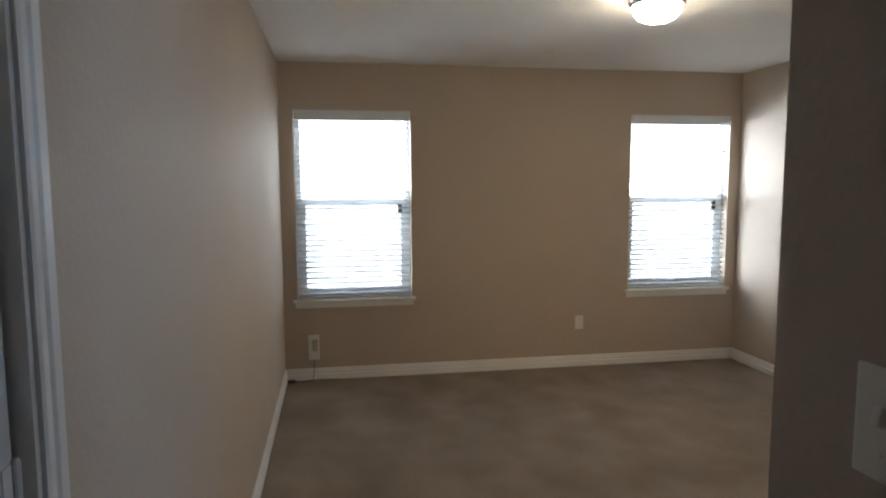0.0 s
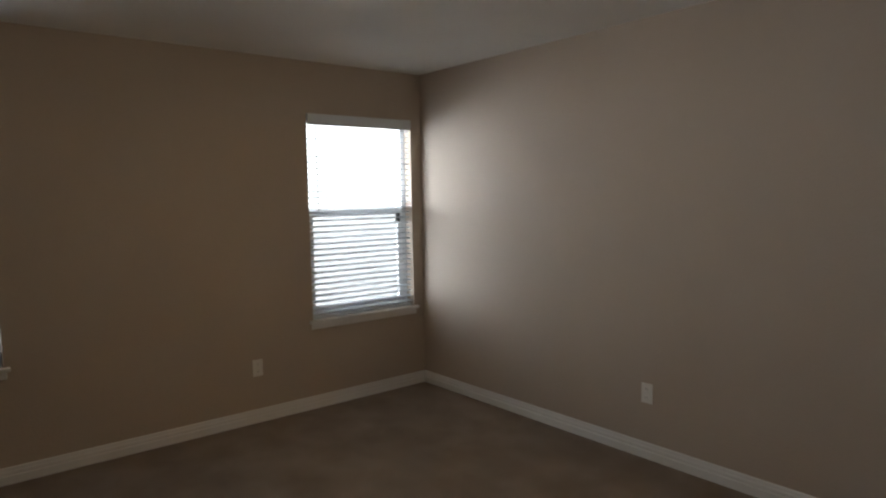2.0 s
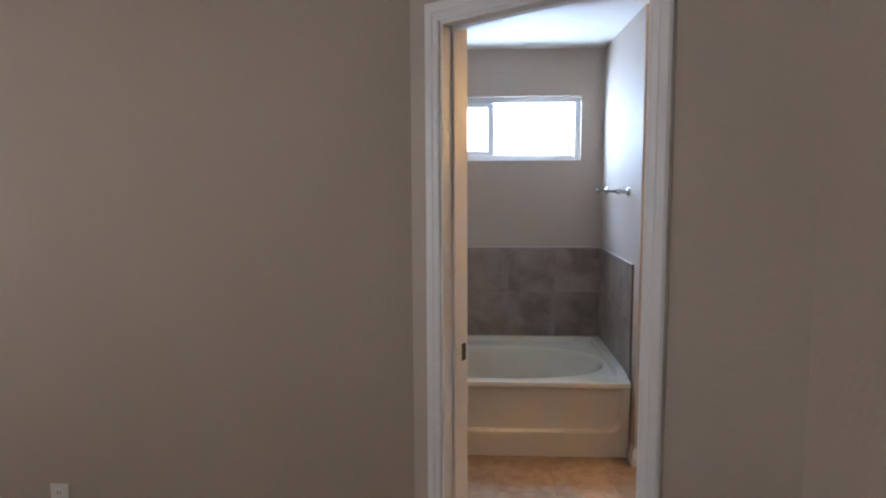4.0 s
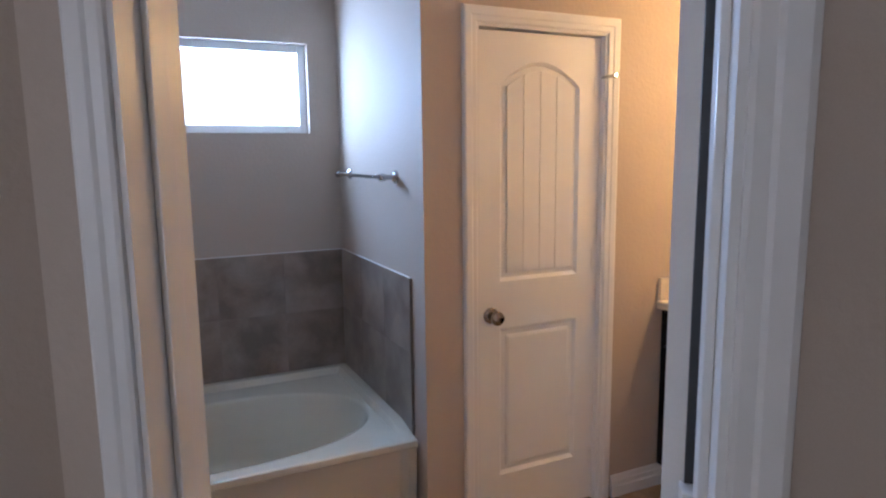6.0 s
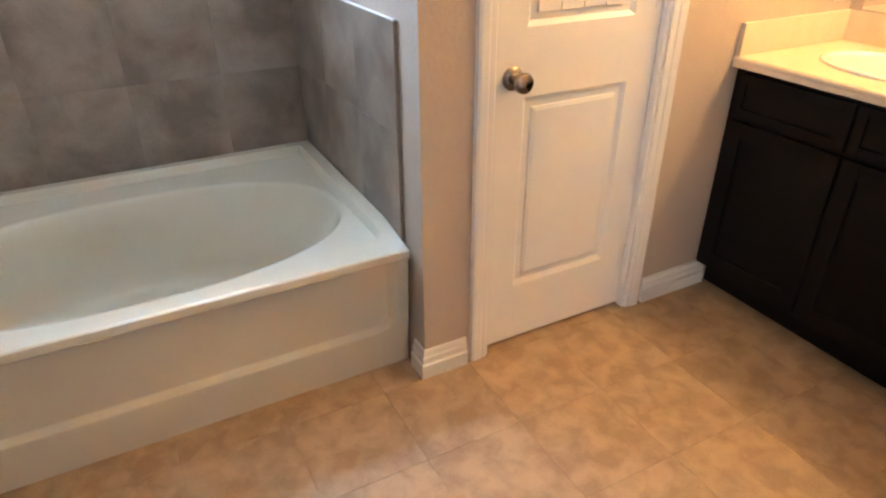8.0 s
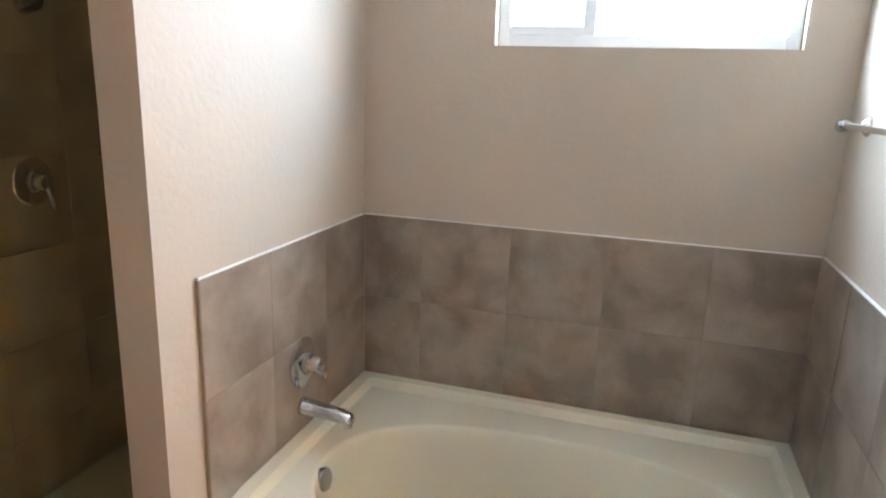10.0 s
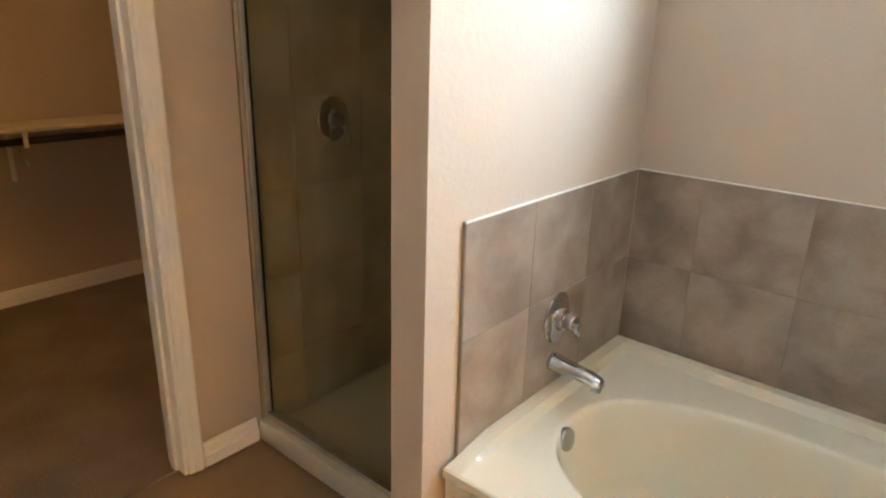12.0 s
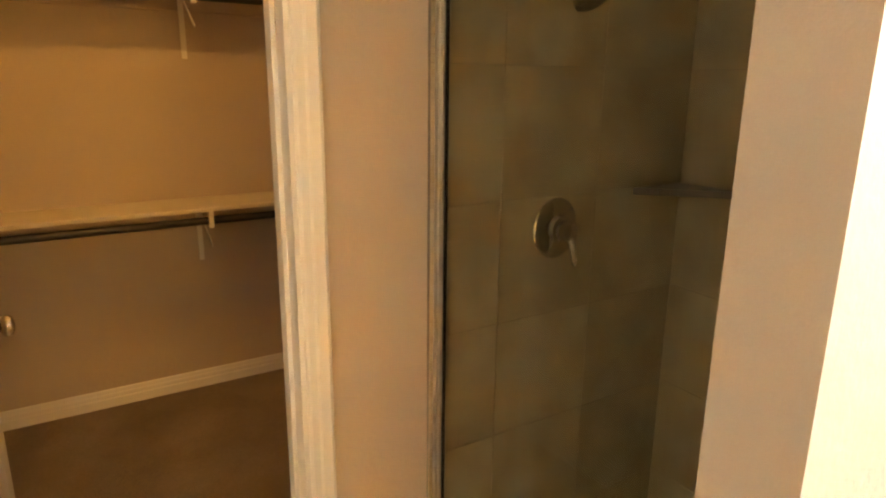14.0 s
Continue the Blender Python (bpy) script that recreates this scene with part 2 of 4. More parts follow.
def prism(bm, pts, d0, d1, m, chamfer=0.0, drop=0.0):
    """A polygon in local x and z, from depth d0 to d1 along local -y, with a sloped edge round its front."""
    back = [bm.verts.new(m @ Vector((x, -d0, z))) for x, z in pts]
    front = [bm.verts.new(m @ Vector((x, -d1, z))) for x, z in pts]
    n = len(pts)
    for i in range(n):
        j = (i + 1) % n
        bm.faces.new((back[i], back[j], front[j], front[i]))
    f = bm.faces.new(front)
    bm.faces.new(back[::-1])
    if chamfer:
        f.normal_update()
        bmesh.ops.recalc_face_normals(bm, faces=list({g for v in f.verts for g in v.link_faces}))
        bmesh.ops.inset_region(bm, faces=[f], thickness=chamfer, depth=drop)


def along(a, b):
    """A wall's frame: x runs from a to b, y into the wall, z up. The room is on local -y."""
    a, b = Vector((*a, 0)), Vector((*b, 0))
    x = (b - a).normalized()
    y = Vector((0, 0, 1)).cross(x)
    return Matrix.Translation(a) @ Matrix((x, y, (0, 0, 1))).transposed().to_4x4(), (b - a).length


def wall(name, a, b, thick, z0, z1, holes=(), mat=None, label="", low=0.0, high=0.0):
    """A wall whose room face runs from a to b, the room on its right-hand side, with openings (u0, u1, z0, z1)."""
    m, length = along(a, b)
    us = sorted({-low, length + high, *(u for h in holes for u in h[:2])})
    zs = sorted({z0, z1, *(z for h in holes for z in h[2:])})
    bm = bmesh.new()
    verts = {}

    def v(u, y, z):
        key = (round(u, 5), round(y, 5), round(z, 5))
        if key not in verts:
            verts[key] = bm.verts.new(m @ Vector((u, y, z)))
        return verts[key]

    def solid(i, k):
        if not (0 <= i < len(us) - 1 and 0 <= k < len(zs) - 1):
            return False
        u, z = (us[i] + us[i + 1]) / 2, (zs[k] + zs[k + 1]) / 2
        return not any(h[0] < u < h[1] and h[2] < z < h[3] for h in holes)

    for i in range(len(us) - 1):
        for k in range(len(zs) - 1):
            if not solid(i, k):
                continue
            u0, u1, c0, c1 = us[i], us[i + 1], zs[k], zs[k + 1]
            bm.faces.new((v(u0, 0, c0), v(u1, 0, c0), v(u1, 0, c1), v(u0, 0, c1)))
            bm.faces.new((v(u0, thick, c0), v(u0, thick, c1), v(u1, thick, c1), v(u1, thick, c0)))
            for di, dk, p, q in ((-1, 0, (u0, c0), (u0, c1)), (1, 0, (u1, c1), (u1, c0)), (0, -1, (u1, c0), (u0, c0)), (0, 1, (u0, c1), (u1, c1))):
                if not solid(i + di, k + dk):
                    bm.faces.new((v(p[0], 0, p[1]), v(q[0], 0, q[1]), v(q[0], thick, q[1]), v(p[0], thick, p[1])))
    ob = part(name, bm, mat or PAINT)
    return tagged(ob, label or "greige painted drywall with light orange-peel texture", "wall", kind="structure")


CASING_PROFILE = ((0.0, 0.0), (0.0, 0.009), (0.006, 0.012), (0.022, 0.012), (0.028, 0.016), (0.05, 0.017), (0.058, 0.013), (0.062, 0.0))


def casing(name, m, u0, u1, top, parent=None, y=0.0, side=-1, bottom=0.0, label="white painted moulded door casing"):
    """Mitred moulding round an opening in a wall's frame m, standing out to local side."""
    bm = bmesh.new()
    rows = []
    for w, d in CASING_PROFILE:
        rows.append([bm.verts.new(m @ Vector((u, y + side * d, z))) for u, z in ((u0 - w, bottom), (u0 - w, top + w), (u1 + w, top + w), (u1 + w, bottom))])
    for a, b in zip(rows, rows[1:]):
        for k in range(3):
            bm.faces.new((a[k], a[k + 1], b[k + 1], b[k]))
    bm.faces.new([r[0] for r in rows])
    bm.faces.new([r[3] for r in rows][::-1])
    ob = part(name, bm, TRIM, parent)
    return ob if parent is not None else tagged(ob, label, "door casing", kind="structure")


def jamb(name, m, u0, u1, top, y0, y1, stop=None):
    """The lining of a door opening, with a stop moulding. Its faces stand 2 mm proud of the wall's opening."""
    bm = bmesh.new()
    t = 0.018
    box(bm, u0, u0 + t, y0, y1, 0, top, m)
    box(bm, u1 - t, u1, y0, y1, 0, top, m)
    box(bm, u0 + t, u1 - t, y0, y1, top - t, top, m)
    if stop is not None:
        box(bm, u0 + t, u0 + t + 0.011, stop, stop + 0.034, 0, top - t, m, 0.002)
        box(bm, u1 - t - 0.011, u1 - t, stop, stop + 0.034, 0, top - t, m, 0.002)
        box(bm, u0 + t + 0.011, u1 - t - 0.011, stop, stop + 0.034, top - t - 0.011, top - t, m, 0.002)
    return tagged(part(name, bm, TRIM), "white painted door jamb with stop", "door jamb", kind="structure")


BASE_PROFILE = ((0.0, 0.0), (0.016, 0.0), (0.016, 0.044), (0.0105, 0.048), (0.0105, 0.066), (0.0075, 0.071), (0.0055, 0.086), (0.002, 0.091), (0.0, 0.092))


def baseboard(name, pts, label="white painted moulded baseboard", scale=1.0):
    """Moulding along the foot of walls; the room lies to the right of the run."""
    pts = [Vector(p) for p in pts]
    bm = bmesh.new()
    rows = []
    for w, z in BASE_PROFILE:
        row = []
        for i, p in enumerate(pts):
            d0 = (p - pts[i - 1]).normalized() if i else None
            d1 = (pts[i + 1] - p).normalized() if i < len(pts) - 1 else None
            n0 = Vector((d0.y, -d0.x)) if d0 else None
            n1 = Vector((d1.y, -d1.x)) if d1 else None
            if n0 and n1:
                n = (n0 + n1) / (1 + n0.dot(n1))
            else:
                n = n0 or n1
            q = p + n * w * scale
            row.append(bm.verts.new((q.x, q.y, z * scale)))
        rows.append(row)
    for a, b in zip(rows, rows[1:]):
        for i in range(len(pts) - 1):
            bm.faces.new((a[i], a[i + 1], b[i + 1], b[i]))
    bm.faces.new([r[0] for r in rows])
    bm.faces.new([r[-1] for r in rows][::-1])
    return tagged(part(name, bm, TRIM), label, "baseboard", kind="structure")


def slab(name, pts, z0, z1, mat, label, category="floor"):
    bm = bmesh.new()
    lo = [bm.verts.new((x, y, z0)) for x, y in pts]
    hi = [bm.verts.new((x, y, z1)) for x, y in pts]
    bm.faces.new(hi)
    bm.faces.new(lo[::-1])
    for i in range(len(pts)):
        j = (i + 1) % len(pts)
        bm.faces.new((lo[i], lo[j], hi[j], hi[i]))
    return tagged(part(name, bm, mat), label, category, kind="structure")


# ---- plan ----
H = 2.44
XW, XC = -3.81, -2.880                 # bedroom west wall, entry wall
YS = -3.385 - 1.245 * math.sin(radians(50.5))                            # bedroom south wall
DA = radians(50.5)                     # the slanted wall with the bathroom door
D0 = (0.0, -3.385)
DD = (-math.cos(DA), -math.sin(DA))
D1 = (D0[0] + 1.245 * DD[0], D0[1] + 1.245 * DD[1])
XE, YTN, YTS = 2.28, -2.94, -4.465     # bathroom east wall, tub recess ends
XF = 1.205                             # face of the water-closet wall
YV = -6.18                             # wall behind the vanity
YN = -1.94                             # bathroom north wall (closet door)
YC = 0.10                              # closet back wall
XB = -0.47                             # bathroom west wall
HEAD = 2.07

# ground outside
bm = bmesh.new()
bmesh.ops.create_grid(bm, x_segments=1, y_segments=1, size=400, matrix=Matrix.Translation((0, 0, -0.45)))
tagged(part("ground", bm, GROUND), "pale dry ground outside the house", "ground", kind="structure")

for nm, b in (("backdrop_north", (-9.0, 5.0, 2.6, 2.61, -0.44, 5.0)), ("backdrop_east", (4.6, 4.61, -9.0, 2.0, -0.44, 6.0))):
    tagged(part(nm, box_mesh(*b), BRIGHT), "overexposed bright daylight outside the windows", "backdrop", kind="structure")

# floors
slab("floor_base", [(-4.1, -7.2), (2.6, -7.2), (2.6, 0.4), (-4.1, 0.4)], -0.2, -0.012, GROUT_FLOOR, "concrete floor slab under the finishes")
dm = (0.5 * 0.12 * math.sin(DA), -0.5 * 0.12 * math.cos(DA))
slab("floor_bedroom", [(-3.93, -7.0), (XC + .01, -7.0), (XC + .01, YS - .01), (D1[0], D1[1] - .01), (D1[0] + dm[0], D1[1] + dm[1]), (D0[0] + dm[0], D0[1] + dm[1]), (0.06, 0.05), (-3.93, 0.05)],
     -0.011, 0.0, CARPET, "grey-brown cut-pile carpet with vacuum marks", "carpet")
slab("floor_closet", [(0.06, YN + 0.05), (2.35, YN + 0.05), (2.35, YC + .05), (0.06, YC + .05)], -0.011, 0.001, CARPET, "grey-brown cut-pile carpet in the closet", "carpet")

# walls: bedroom
W1, W2 = (-3.705, -2.815), (-0.99, -0.098)
WZ0, WZ1 = 0.632, 2.083
wall("wall_north", (XW, 0), (0, 0), 0.15, 0, H, [(W1[0] - XW, W1[1] - XW, WZ0, WZ1), (W2[0] - XW, W2[1] - XW, WZ0, WZ1)], low=0.12, high=0.12)
wall("wall_west", (XW, -7.0), (XW, 0), 0.12, 0, H, [(2.145, 2.890, 0, HEAD)])
wall("wall_east", (0, 0), D0, 0.12, 0, H)
MD, LD = along(D0, D1)
DU0, DU1 = 0.130, 0.866
wall("wall_slanted", D0, D1, 0.12, 0, H, [(DU0, DU1, 0, HEAD)], low=0.0)
wall("wall_south", D1, (XC + 0.12, YS), 0.12, 0, H)
wall("wall_entry", (XC, YS), (XC, -7.0), 0.12, 0, H)
wall("wall_hall_end", (XC, -7.0), (XW, -7.0), 0.12, 0, H, low=0.12, high=0.12)
# walls: bathroom and closet
wall("wall_exterior_east", (XE, YC + .12), (XE, -6.35), 0.15, 0, H, [(YC + .12 + 3.405, YC + .12 + 4.315, 1.69, 2.125)])
wall("wall_tub_north", (XF, YTN), (XE, YTN), 0.11, 0, H)
wall("wall_tub_south", (XE, YTS), (XF + 0.115, YTS), 0.115, 0, H)
wall("wall_water_closet", (XF, YTS), (XF, YV), 0.115, 0, H, [(0.215, 0.85, 0, HEAD)])
wall("wall_vanity", (XE, YV), (XB, YV), 0.12, 0, H, high=0.12)
wall("wall_bath_west", (XB, YV), (XB, -4.15), 0.12, 0, H)
wall("wall_bath_north", (0.12, YN), (XE, YN), 0.115, 0, H, [(0.405 - .12, 1.082 - .12, 0, HEAD)])
wall("wall_closet_north", (0.12, YC), (XE, YC), 0.12, 0, H)

slab("ceiling", [(-4.1, -7.2), (2.5, -7.2), (2.5, 0.3), (-4.1, 0.3)], H, H + 0.12, CEILING, "off-white textured ceiling", "ceiling")

# baseboards
baseboard("baseboard_bedroom_west", [(XW, -4.050), (XW, 0), (0, 0), D0, (D0[0] + .070 * DD[0], D0[1] + .070 * DD[1])])
baseboard("baseboard_bedroom_south", [(D0[0] + .926 * DD[0], D0[1] + .926 * DD[1]), D1, (XC, YS), (XC, -7.0)])
baseboard("baseboard_tub_corner", [(XF + 0.07, YTS), (XF, YTS), (XF, YTS - 0.150)], scale=1.12)
baseboard("baseboard_water_closet", [(XF, YTS - 0.915), (XF, -5.70)], scale=1.12)
baseboard("baseboard_bath_north", [(1.138, YN), (1.36, YN)], scale=1.05)
baseboard("baseboard_bath_north_west", [(0.12, -3.0), (0.12, YN), (0.338, YN)], scale=1.05)
baseboard("baseboard_closet", [(0.12, YN + .115), (0.12, YC), (XE, YC), (XE, YN + .115)])

# ---- doors ----


def knob(parent, m, depth):
    """A round knob with its rose on both faces of a door; local -y and +y are the faces."""
    for side in (-1, 1):
        t = m @ Matrix.Rotation(radians(90 if side < 0 else -90), 4, "X")
        bm = bmesh.new()
        lathe(bm, ((0.033, depth), (0.033, depth + .006), (0.028, depth + .011), (0.013, depth + .014), (0.011, depth + .034), (0.018, depth + .040), (0.027, depth + .047),
                   (0.0295, depth + .056), (0.027, depth + .066), (0.017, depth + .072), (0.004, depth + .074)), t, 28)
        smooth(part("knob", bm, BRONZE, parent, "satin nickel round door knob"))


def panel_door(name, m, w, h, label, knob_u, hinge_u, group=""):
    """Two-panel moulded door: arched planked upper panel, plain lower panel. m: x across, z up, local -y is the front."""
    d = thing(name, label, "door", group)
    t = 0.035
    st = 0.105
    z_lo0, z_lo1, z_up0 = 0.215, 0.855, 1.05
    spring, rise = h - 0.205, 0.095
    arch = [(st + (w - 2 * st) * i / 16, spring + rise * math.sin(math.pi * i / 16) ** 0.85) for i in range(17)]
    bm = bmesh.new()
    box(bm, 0, w, 0.0125, t - 0.0125, 0, h, m)
    part("core", bm, DOOR, d)
    for face in (0, 1):
        f = m if face == 0 else m @ Matrix.Translation((w, t, 0)) @ Matrix.Rotation(math.pi, 4, "Z")
        for nm, b in (("stile", (0, st, 0, 0.0126, 0, h)), ("stile", (w - st, w, 0, 0.0126, 0, h)), ("rail", (st, w - st, 0, 0.0126, 0, z_lo0)), ("rail", (st, w - st, 0, 0.0126, z_lo1, z_up0))):
            part(nm, box_mesh(*b, m=f), DOOR, d)
        bm = bmesh.new()
        prism(bm, arch + [(w - st, h), (st, h)], -0.0126, 0.0, f)
        part("arched_rail", bm, DOOR, d)
        bm = bmesh.new()
        # sloped sticking and raised field
        prism(bm, [(st + .034, z_lo0 + .034), (w - st - .034, z_lo0 + .034), (w - st - .034, z_lo1 - .034), (st + .034, z_lo1 - .034)], -0.0127, -0.006, f, 0.016, 0.0045)
        part("lower_panel", bm, DOOR, d)
        n = 4
        x0, x1 = st + .034, w - st - .034
        for k in range(n):
            a, b = x0 + (x1 - x0) * k / n + .0008, x0 + (x1 - x0) * (k + 1) / n - .0008
            top = [(u, spring - .034 + rise * math.sin(math.pi * min(1, max(0, (u - st) / (w - 2 * st)))) ** 0.85) for u in np.linspace(b, a, 6)]
            bm = bmesh.new()
            prism(bm, [(a, z_up0 + .034), (b, z_up0 + .034)] + [(float(u), float(z)) for u, z in top], -0.0127, -0.005, f, 0.002, 0.0012)
            part("plank", bm, DOOR, d)
        bm = bmesh.new()
        for u0, u1, c0, c1 in ((st, w - st, z_lo0, z_lo1),):
            for p in ([(u0, c0), (u1, c0), (u1 - .014, c0 + .016), (u0 + .014, c0 + .016)], [(u0, c1), (u1, c1), (u1 - .014, c1 - .016), (u0 + .014, c1 - .016)],
                      [(u0, c0), (u0, c1), (u0 + .014, c1 - .016), (u0 + .014, c0 + .016)], [(u1, c0), (u1, c1), (u1 - .014, c1 - .016), (u1 - .014, c0 + .016)]):
                q = [bm.verts.new(f @ Vector((x, 0.0 if i < 2 else 0.0123, z))) for i, (x, z) in enumerate(p)]
                bm.faces.new(q)
        for p in ([(st, z_up0), (w - st, z_up0), (w - st - .014, z_up0 + .014), (st + .014, z_up0 + .014)],
                  [(st, z_up0), (st, spring), (st + .014, spring), (st + .014, z_up0 + .014)],
                  [(w - st, z_up0), (w - st, spring), (w - st - .014, spring), (w - st - .014, z_up0 + .014)]):
            q = [bm.verts.new(f @ Vector((x, 0.0 if i < 2 else 0.0123, z))) for i, (x, z) in enumerate(p)]
            bm.faces.new(q)
        for (xa, za), (xb, zb) in zip(arch, arch[1:]):
            q = [bm.verts.new(f @ Vector(c)) for c in ((xa, 0, za), (xb, 0, zb), (xb, .0088, zb - .013), (xa, .0088, za - .013))]
            bm.faces.new(q)
        part("sticking", bm, DOOR, d)
    knob(d, m @ Matrix.Translation((knob_u, t / 2, 0.915)), t / 2)
    for z in (0.2, 1.11, h - 0.2):
        bm = bmesh.new()
        lathe(bm, ((0.0065, -0.045), (0.0065, 0.045), (0.004, 0.05)), m @ Matrix.Translation((hinge_u, -0.004, z)), 10)
        box(bm, hinge_u - 0.03 if hinge_u > w / 2 else hinge_u, hinge_u if hinge_u > w / 2 else hinge_u + 0.03, -0.002, 0.001, z - 0.045, z + 0.045, m)
        part("hinge", bm, TRIM, d, "painted-over butt hinge")
    return d


# water-closet door, closed, in the wall that faces the room
MW, LW = along((XF, YTS), (XF, YV))
casing("casing_water_closet", MW, 0.225, 0.840, HEAD - 0.008)
jamb("jamb_water_closet", MW, 0.217, 0.848, HEAD - 0.002, -0.002, 0.117, 0.062)
panel_door("door_water_closet", MW @ Matrix.Translation((0.237, 0.024, 0.012)), 0.591, 2.032, "closed white two-panel arch-top moulded door with nickel knob", 0.062, 0.592)
bm = bmesh.new()
tube(bm, [MW @ Vector((0.832, 0.02, 1.885)), MW @ Vector((0.832, -0.055, 1.885))], 0.006)
lathe(bm, ((0.010, 0), (0.012, 0.012), (0.008, 0.016)), MW @ Matrix.Translation((0.832, -0.055, 1.885)) @ Matrix.Rotation(radians(90), 4, "X"), 12)
tagged(smooth(part("hinge_pin_door_stop", bm, CHROME)), "small metal hinge-pin door stop", "door stop")

# bathroom door, open against the west side
casing("casing_bathroom", MD, DU0 + .008, DU1 - .008, HEAD - 0.008)
casing("casing_bathroom_inside", MD, DU0 + .008, DU1 - .008, HEAD - 0.008, y=0.12, side=1)
jamb("jamb_bathroom", MD, DU0, DU1, HEAD - 0.002, -0.002, 0.122, 0.045)
hinge = MD @ Vector((DU1 - 0.036, 0.121, 0))
OPEN = radians(-85)
md = Matrix.Translation((hinge.x, hinge.y, 0.012)) @ Matrix.Rotation(OPEN, 4, "Z")
bath_door = panel_door("door_bathroom", md @ Matrix.Translation((0.003, 0.0, 0)), 0.67, 2.02, "white two-panel moulded door standing open into the bathroom", 0.63, 0.0)
for z in (0.212, 1.122, 1.832):
    part("hinge_leaf", box_mesh(DU1 - 0.040, DU1 - 0.0175, 0.086, 0.121, z - .045, z + .045, 0.001, MD), TRIM, bath_door, "painted-over hinge leaf on the jamb")
# added dark strips between the hinges: the open gap's shade, put in as colour
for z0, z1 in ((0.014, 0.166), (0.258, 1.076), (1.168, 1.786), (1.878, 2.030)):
    part("hinge_gap_strip", box_mesh(DU1 - 0.0345, DU1 - 0.0184, 0.112, 0.1195, z0, z1, 0.0, MD), DARK, bath_door, "dark filler strip standing for the shade in the hinge gap")
bm = bmesh.new()
box(bm, DU0 + .0172, DU0 + .0195, 0.083, 0.113, 0.925, 0.985, MD)
tagged(part("strike_plate", bm, DARK), "dark metal strike plate on the door jamb", "strike plate")

# closet door, open into the closet
MN, LN = along((0.12, YN), (XE, YN))
casing("casing_closet", MN, 0.413 - .12, 1.074 - .12, HEAD - 0.008)
jamb("jamb_closet", MN, 0.407 - .12, 1.080 - .12, HEAD - 0.002, -0.002, 0.117, 0.045)
mc = Matrix.Translation((0.440, YN + .121, 0.012)) @ Matrix.Rotation(radians(89), 4, "Z")
panel_door("door_closet", mc @ Matrix.Translation((0.018, 0.0, 0)), 0.635, 2.02, "white moulded closet door standing open into the closet", 0.573, 0.0)

# entry-side door on the west wall
MWW, _ = along((XW, -7.0), (XW, 0))
casing("casing_hall_closet", MWW, 2.153, 2.882, HEAD - 0.008)
jamb("jamb_hall_closet", MWW, 2.147, 2.888, HEAD - 0.002, -0.002, 0.117, 0.062)
panel_door("door_hall_closet", MWW @ Matrix.Translation((2.172, 0.024, 0.012)), 0.69, 2.022, "closed white two-panel moulded door beside the entry", 0.062, 0.69)

# ---- windows and blinds ----


def bedroom_window(name, x0, x1):
    w = tagged(new(name), "white vinyl single-hung window with a wooden sill", "window", kind="structure")
    f = 0.045
    bm = bmesh.new()
    box(bm, x0, x0 + f, 0.085, 0.145, WZ0, WZ1, None, 0.004)
    box(bm, x1 - f, x1, 0.085, 0.145, WZ0, WZ1, None, 0.004)
    box(bm, x0 + f, x1 - f, 0.085, 0.145, WZ1 - f, WZ1, None, 0.004)
    box(bm, x0 + f, x1 - f, 0.085, 0.145, WZ0, WZ0 + f, None, 0.004)
    part("window_frame", bm, VINYL_FRAME, w)
    mid = 1.385
    bm = bmesh.new()
    box(bm, x0 + f, x1 - f, 0.088, 0.125, mid - 0.025, mid + 0.025, None, 0.004)
    box(bm, x0 + f, x0 + f + .03, 0.090, 0.120, WZ0 + f, mid - .025, None, 0.003)
    box(bm, x1 - f - .03, x1 - f, 0.090, 0.120, WZ0 + f, mid - .025, None, 0.003)
    box(bm, x0 + f + .03, x1 - f - .03, 0.090, 0.120, WZ0 + f, WZ0 + f + .035, None, 0.003)
    part("lower_sash", bm, VINYL_FRAME, w)
    for z0, z1, y in ((WZ0 + f, mid - .02, 0.105), (mid + .02, WZ1 - f, 0.128)):
        g = part("pane", box_mesh(x0 + f, x1 - f, y, y + .004, z0, z1), WINDOW_GLASS, w)
        g.visible_shadow = False
    part("insect_screen", box_mesh(x0 + f, x1 - f, 0.136, 0.1365, WZ0 + f, mid), SCREEN, w, "fine grey insect screen")
    bm = bmesh.new()
    box(bm, x0 - 0.03, x1 + 0.03, -0.035, 0.0, WZ0 - 0.02, WZ0 + 0.003, None, 0.006)
    box(bm, x0 + .001, x1 - .001, 0.0, 0.086, WZ0 - 0.02, WZ0 + 0.003)
    part("window_sill", bm, TRIM, w)
    part("apron", box_mesh(x0 - 0.015, x1 + 0.015, -0.014, -0.0005, WZ0 - 0.062, WZ0 - 0.0205, 0.004), TRIM, w)
    bm = bmesh.new()
    box(bm, x1 - 0.10, x1 - 0.065, 0.072, 0.089, mid - 0.085, mid - 0.012, None, 0.004)
    part("sash_lock", bm, DARK, w, "dark sash lock")
    return w


